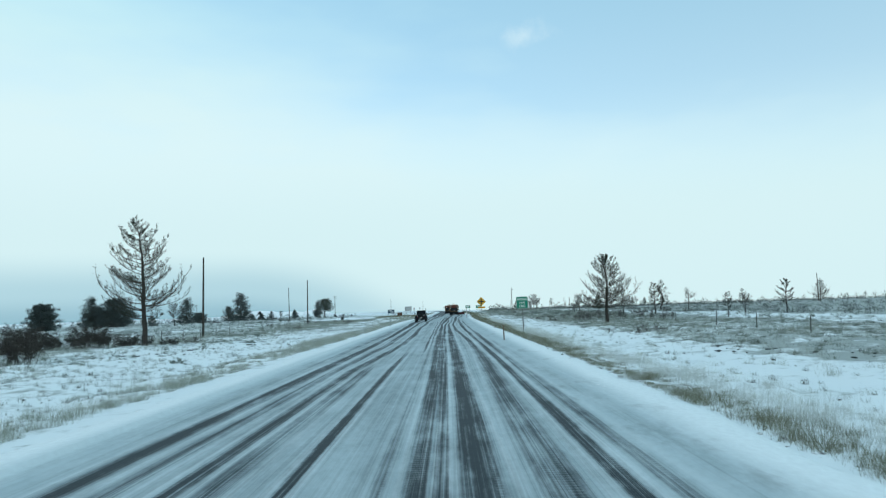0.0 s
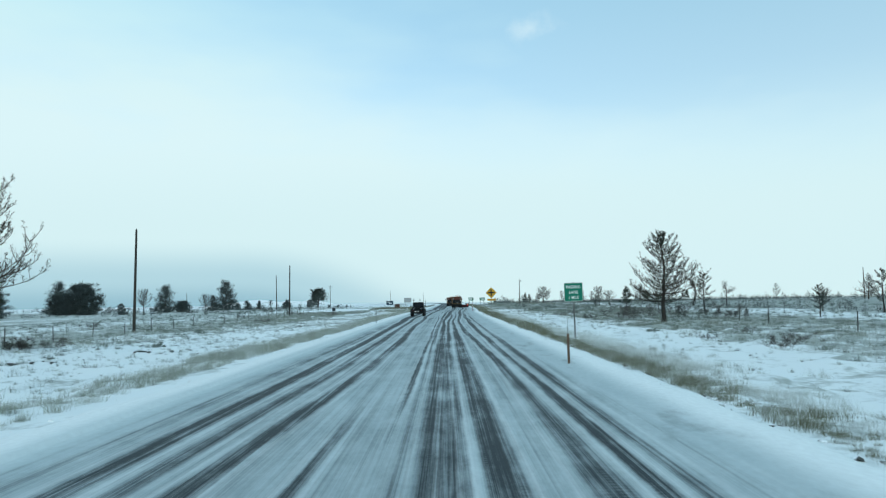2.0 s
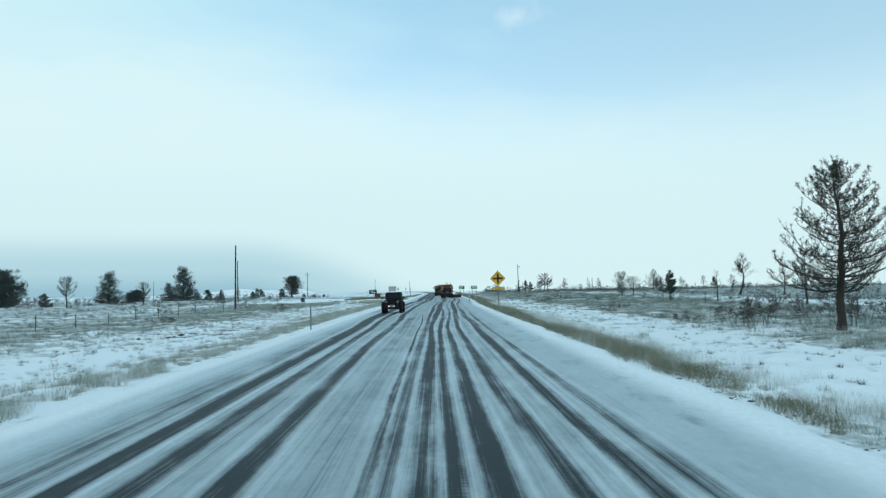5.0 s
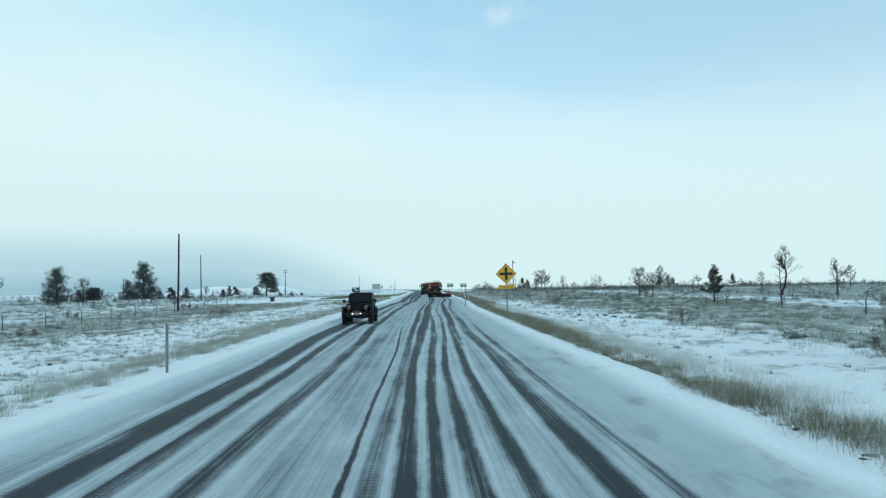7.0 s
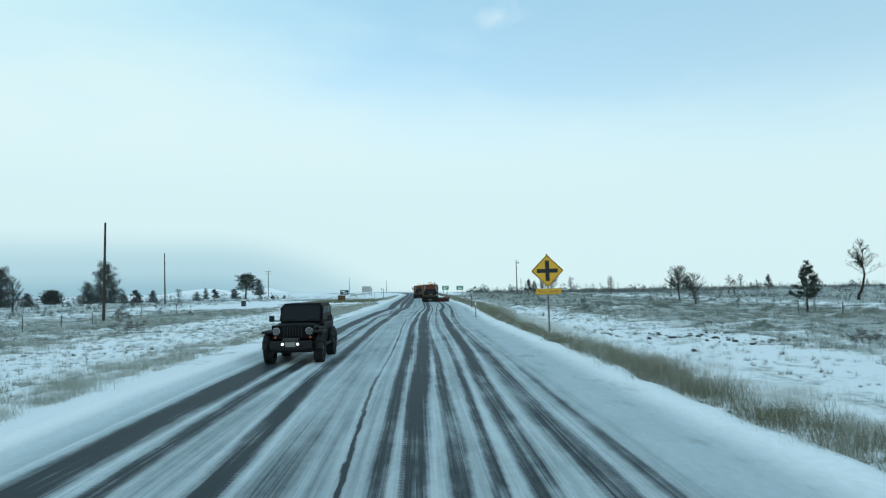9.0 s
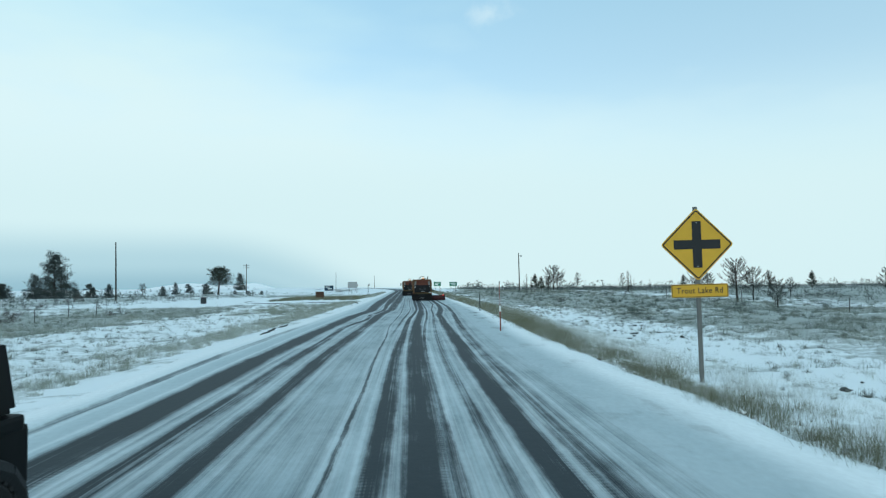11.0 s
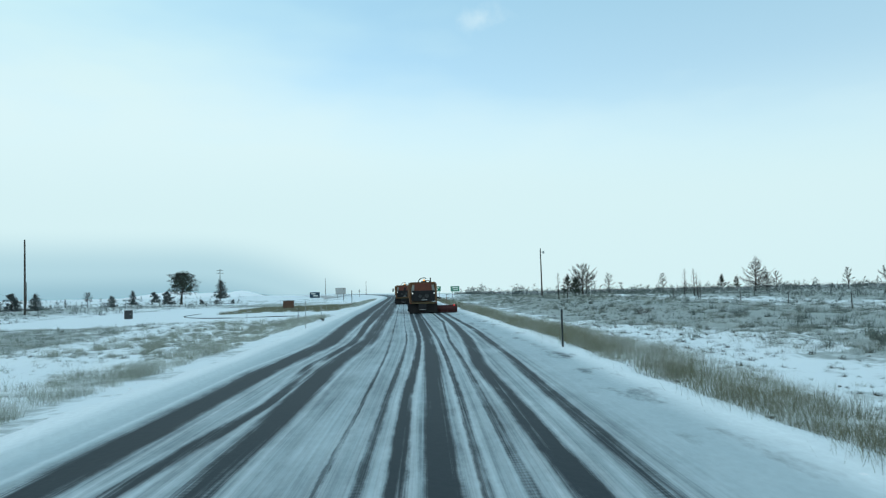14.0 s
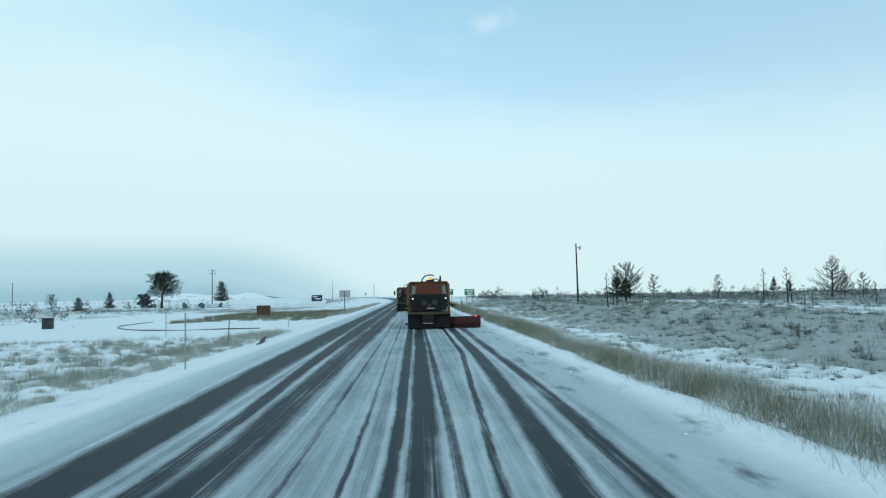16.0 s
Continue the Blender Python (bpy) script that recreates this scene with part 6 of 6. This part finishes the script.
    part("cutting_edge", box((1.9, 0.6, 0.1), (2.3, 0.05, 0.16), 0.01, Matrix.Rotation(-0.33, 4, "Z")), DARK_STEEL, wing)
    lamp = part("marker_lamp", box((2.78, 0.12, 0.74), (0.1, 0.08, 0.1), 0.02), DARK_STEEL, wing)
    part("marker_lens", rod((2.78, 0.05, 0.74), (2.78, 0.08, 0.74), 0.045, 0.045, 12), REDLAMP, lamp)
    part("wing_arm", rod((0.6, 2.4, 0.9), (1.9, 0.9, 0.5), 0.06, 0.05, 10), GRIME, t)
    part("lift_arm", rod((1.15, 3.0, 1.5), (1.75, 2.6, 1.35), 0.09, 0.06, 10), GRIME, t)
    return t


truck = plow_truck(pose(0.9, 210.0, 0.0, 0, 0, 1.2))
copy_thing(truck, pose(-0.75, 252.0, 0.02, 0, 0, 1.8))


BLACK_PAINT = material("black_car_paint", (0.003, 0.004, 0.005), 0.55, var=0.4, scale=3, bump=0.03, spec=0.09)
CAR_GLASS = material("tinted_glass", (0.006, 0.008, 0.01), 0.25, var=0.2, bump=0.0, spec=0.2)
CHROME = material("dull_chrome", (0.5, 0.5, 0.5), 0.3, 0.9, var=0.2, bump=0.05)
LENS = material("lamp_lens", (0.09, 0.10, 0.11), 0.2, var=0.2, bump=0.05, spec=0.6)
INDICATOR = material("orange_indicator", (0.35, 0.06, 0.03), 0.3, var=0.2)


def off_road_car(m):
    """A boxy off-road wagon. Origin on the ground below the front bumper; the nose points along -y."""
    t = thing("off_road_car", m, "black boxy off-road car with lit fog lamps on the snowy lane", "car")
    lower = bmesh.new()
    box((0, 2.5, 0.86), (1.52, 3.4, 0.52), 0.05, None, lower)
    box((0, 2.95, 1.14), (1.56, 2.3, 0.14), 0.04, None, lower)
    part("body", lower, BLACK_PAINT, t)
    hood = bmesh.new()
    extruded([(-0.68, 0.92), (0.68, 0.92), (0.66, 1.15), (0.52, 1.22), (-0.52, 1.22), (-0.66, 1.15)], 1.35, hood)
    bmesh.ops.translate(hood, vec=(0, 0.52, 0), verts=hood.verts)
    part("hood", hood, BLACK_PAINT, t)
    grille = part("grille", box((0, 0.46, 0.98), (1.34, 0.12, 0.46), 0.05), BLACK_PAINT, t)
    for k in range(7):
        part("slot", box((-0.27 + 0.09 * k, 0.392, 1.0), (0.045, 0.02, 0.3), 0.008), GRIME, grille)
    for s in (-1, 1):
        lamp = part("headlight", rod((s * 0.52, 0.37, 1.02), (s * 0.52, 0.42, 1.02), 0.115, 0.115, 20), CHROME, t)
        part("lens", rod((s * 0.52, 0.355, 1.02), (s * 0.52, 0.37, 1.02), 0.095, 0.105, 20), LENS, lamp)
        part("indicator", rod((s * 0.55, 0.365, 0.82), (s * 0.55, 0.40, 0.82), 0.04, 0.04, 14), INDICATOR, t)
        fog = part("fog_lamp", rod((s * 0.235, -0.06, 0.64), (s * 0.235, 0.02, 0.64), 0.05, 0.055, 14), DARK_STEEL, t)
        part("lens", rod((s * 0.235, -0.07, 0.64), (s * 0.235, -0.06, 0.64), 0.043, 0.043, 14), WHITELAMP, fog)
        for y in (0.75, 3.35):
            wheel(s * 0.79, y, 0.42, 0.29, t, DARK_STEEL)
            fl = bmesh.new()
            for k in range(7):
                a0, a1 = math.pi * k / 7, math.pi * (k + 1) / 7
                rod((s * 0.84, y + 0.52 * math.cos(a0), 0.46 + 0.46 * math.sin(a0)), (s * 0.84, y + 0.52 * math.cos(a1), 0.46 + 0.46 * math.sin(a1)), 0.10, 0.10, 8, fl)
            part("fender_flare", fl, GRIME, t)
        arm = part("mirror_arm", rod((s * 0.74, 1.85, 1.28), (s * 0.92, 1.8, 1.3), 0.02, 0.02, 8), GRIME, t)
        part("mirror", box((s * 0.97, 1.8, 1.36), (0.17, 0.1, 0.2), 0.04), GRIME, arm)
        for y, w in ((2.4, 0.75), (3.25, 0.75)):
            part("side_window", box((s * 0.705, y, 1.52), (0.02, w, 0.4), 0.008, Matrix.Rotation(s * 0.1, 4, "Y")), CAR_GLASS, t)
        part("rock_rail", box((s * 0.82, 2.05, 0.5), (0.1, 1.6, 0.1), 0.03), GRIME, t)
        part("wiper", rod((s * 0.35 - 0.3, 1.76, 1.27), (s * 0.35 + 0.15, 1.80, 1.36), 0.01, 0.01, 6), GRIME, t)
    cabin = bmesh.new()
    tmp = bmesh.new()
    lo, hi = ((-0.74, 1.80), (0.74, 4.08)), ((-0.685, 2.04), (0.685, 4.0))
    vs = [tmp.verts.new((x, y, z)) for z, ((x0, y0), (x1, y1)) in ((1.22, lo), (1.83, hi)) for x, y in ((x0, y0), (x1, y0), (x1, y1), (x0, y1))]
    for f in ((0, 1, 2, 3), (7, 6, 5, 4), (0, 4, 5, 1), (1, 5, 6, 2), (2, 6, 7, 3), (3, 7, 4, 0)):
        tmp.faces.new([vs[i] for i in f])
    bmesh.ops.recalc_face_normals(tmp, faces=tmp.faces)
    bmesh.ops.bevel(tmp, geom=list(tmp.edges), offset=0.05, segments=2, affect="EDGES")
    part("cabin", joined(cabin, tmp), BLACK_PAINT, t)
    part("roof", box((0, 3.07, 1.838), (1.24, 1.76, 0.04), 0.018), BLACK_PAINT, t)
    part("windscreen", box((0, 1.905, 1.525), (1.26, 0.02, 0.56), 0.01, Matrix.Rotation(-0.40, 4, "X")), CAR_GLASS, t)
    part("bumper", box((0, 0.1, 0.60), (1.3, 0.22, 0.26), 0.04), GRIME, t)
    part("lower_valance", box((0, 0.5, 0.5), (1.3, 0.5, 0.3), 0.06), GRIME, t)
    for s in (-1, 1):
        part("front_fender", box((s * 0.80, 0.72, 0.99), (0.36, 0.95, 0.07), 0.03), GRIME, t)
    part("winch", box((0, 0.1, 0.76), (0.5, 0.18, 0.12), 0.03), DARK_STEEL, t)
    part("number_plate", box((0, -0.03, 0.63), (0.32, 0.02, 0.15), 0.005), PALE, t, "blank pale plate")
    part("skid_plate", box((0, 0.4, 0.45), (0.9, 0.4, 0.06), 0.02), DARK_STEEL, t)
    spare = wheel(0, 0, 0.40, 0.26, t, DARK_STEEL)
    spare.matrix_basis = pose(0, 4.32, 0.6) @ pose(0, 0, 0, 0, 0, 90)
    part("front_axle", rod((-0.75, 0.75, 0.42), (0.75, 0.75, 0.42), 0.06, 0.06, 10), DARK_STEEL, t)
    part("rear_axle", rod((-0.75, 3.35, 0.42), (0.75, 3.35, 0.42), 0.06, 0.06, 10), DARK_STEEL, t)
    return t


off_road_car(pose(-5.03, 116.3, 0.015, 0, 0, -1.0))


# ---- marks on the shoulder and the turnout ----
def snow_crack(x0, y0, y1, drift, width, z, seed, label):
    """A dark broken slit in the crusted snow: a thin ragged ribbon."""
    r = np.random.default_rng(seed)
    n = int((y1 - y0) / 0.09)
    bm = bmesh.new()
    last = None
    for k in range(n + 1):
        y = y0 + (y1 - y0) * k / n
        x = x0 + drift * k / n + 0.07 * math.sin(0.8 * (y - y0)) + 0.03 * math.sin(3.7 * y)
        swell = max(0.0, 0.55 + 0.6 * math.sin(0.8 * (y - y0) + seed))
        left, right = (width * swell * max(0.0, r.uniform(0.35, 1.15)) for _ in range(2))
        if swell < 0.08:
            last = None
            continue
        row = [bm.verts.new(p) for p in ((x - left, y, z - 0.05), (x - left, y, z), (x + right, y, z), (x + right, y, z - 0.05))]
        if last:
            for j in range(3):
                bm.faces.new((last[j], row[j], row[j + 1], last[j + 1]))
        last = row
    bmesh.ops.recalc_face_normals(bm, faces=bm.faces)
    return tagged(part("snow_crack", bm, ROCK), label, "crack", kind="structure")


snow_crack(-7.66, 145.8, 151.1, -0.1, 0.065, 0.116, 5, "dark thin crack along the crusted snow shoulder")
snow_crack(-7.76, 151.75, 154.2, 0.0, 0.065, 0.116, 7, "dark broken crust along the snow shoulder")
snow_crack(-7.0, 199.0, 206.5, -0.9, 0.09, 0.07, 5, "dark broken crust at the turnout's mouth")


def kerb():
    """The low dark kerb that curls round the turnout's island."""
    bm = bmesh.new()
    rings = []
    for k in range(41):
        a = k / 40
        th = -0.06 + 1.75 * a
        x = -13.5 - 17.5 * math.sin(th) + 0.1 * math.sin(9 * a)
        y = 250.0 - 24.7 * math.cos(th)
        z = float(ground_z(x, y)) - 0.02
        h = 0.085 + 0.04 * math.sin(23 * a) * math.sin(7 * a)
        rings.append([bm.verts.new(p) for p in ((x, y - 0.10, z - 0.1), (x, y - 0.08, z + h), (x + 0.02, y + 0.08, z + h), (x + 0.02, y + 0.12, z - 0.1))])
    for p, q in zip(rings, rings[1:]):
        for j in range(3):
            bm.faces.new((p[j], q[j], q[j + 1], p[j + 1]))
    bmesh.ops.recalc_face_normals(bm, faces=bm.faces)
    tagged(part("kerb", bm, ROCK), "low dark kerb curling round the snowy turnout", "kerb", kind="structure")


kerb()
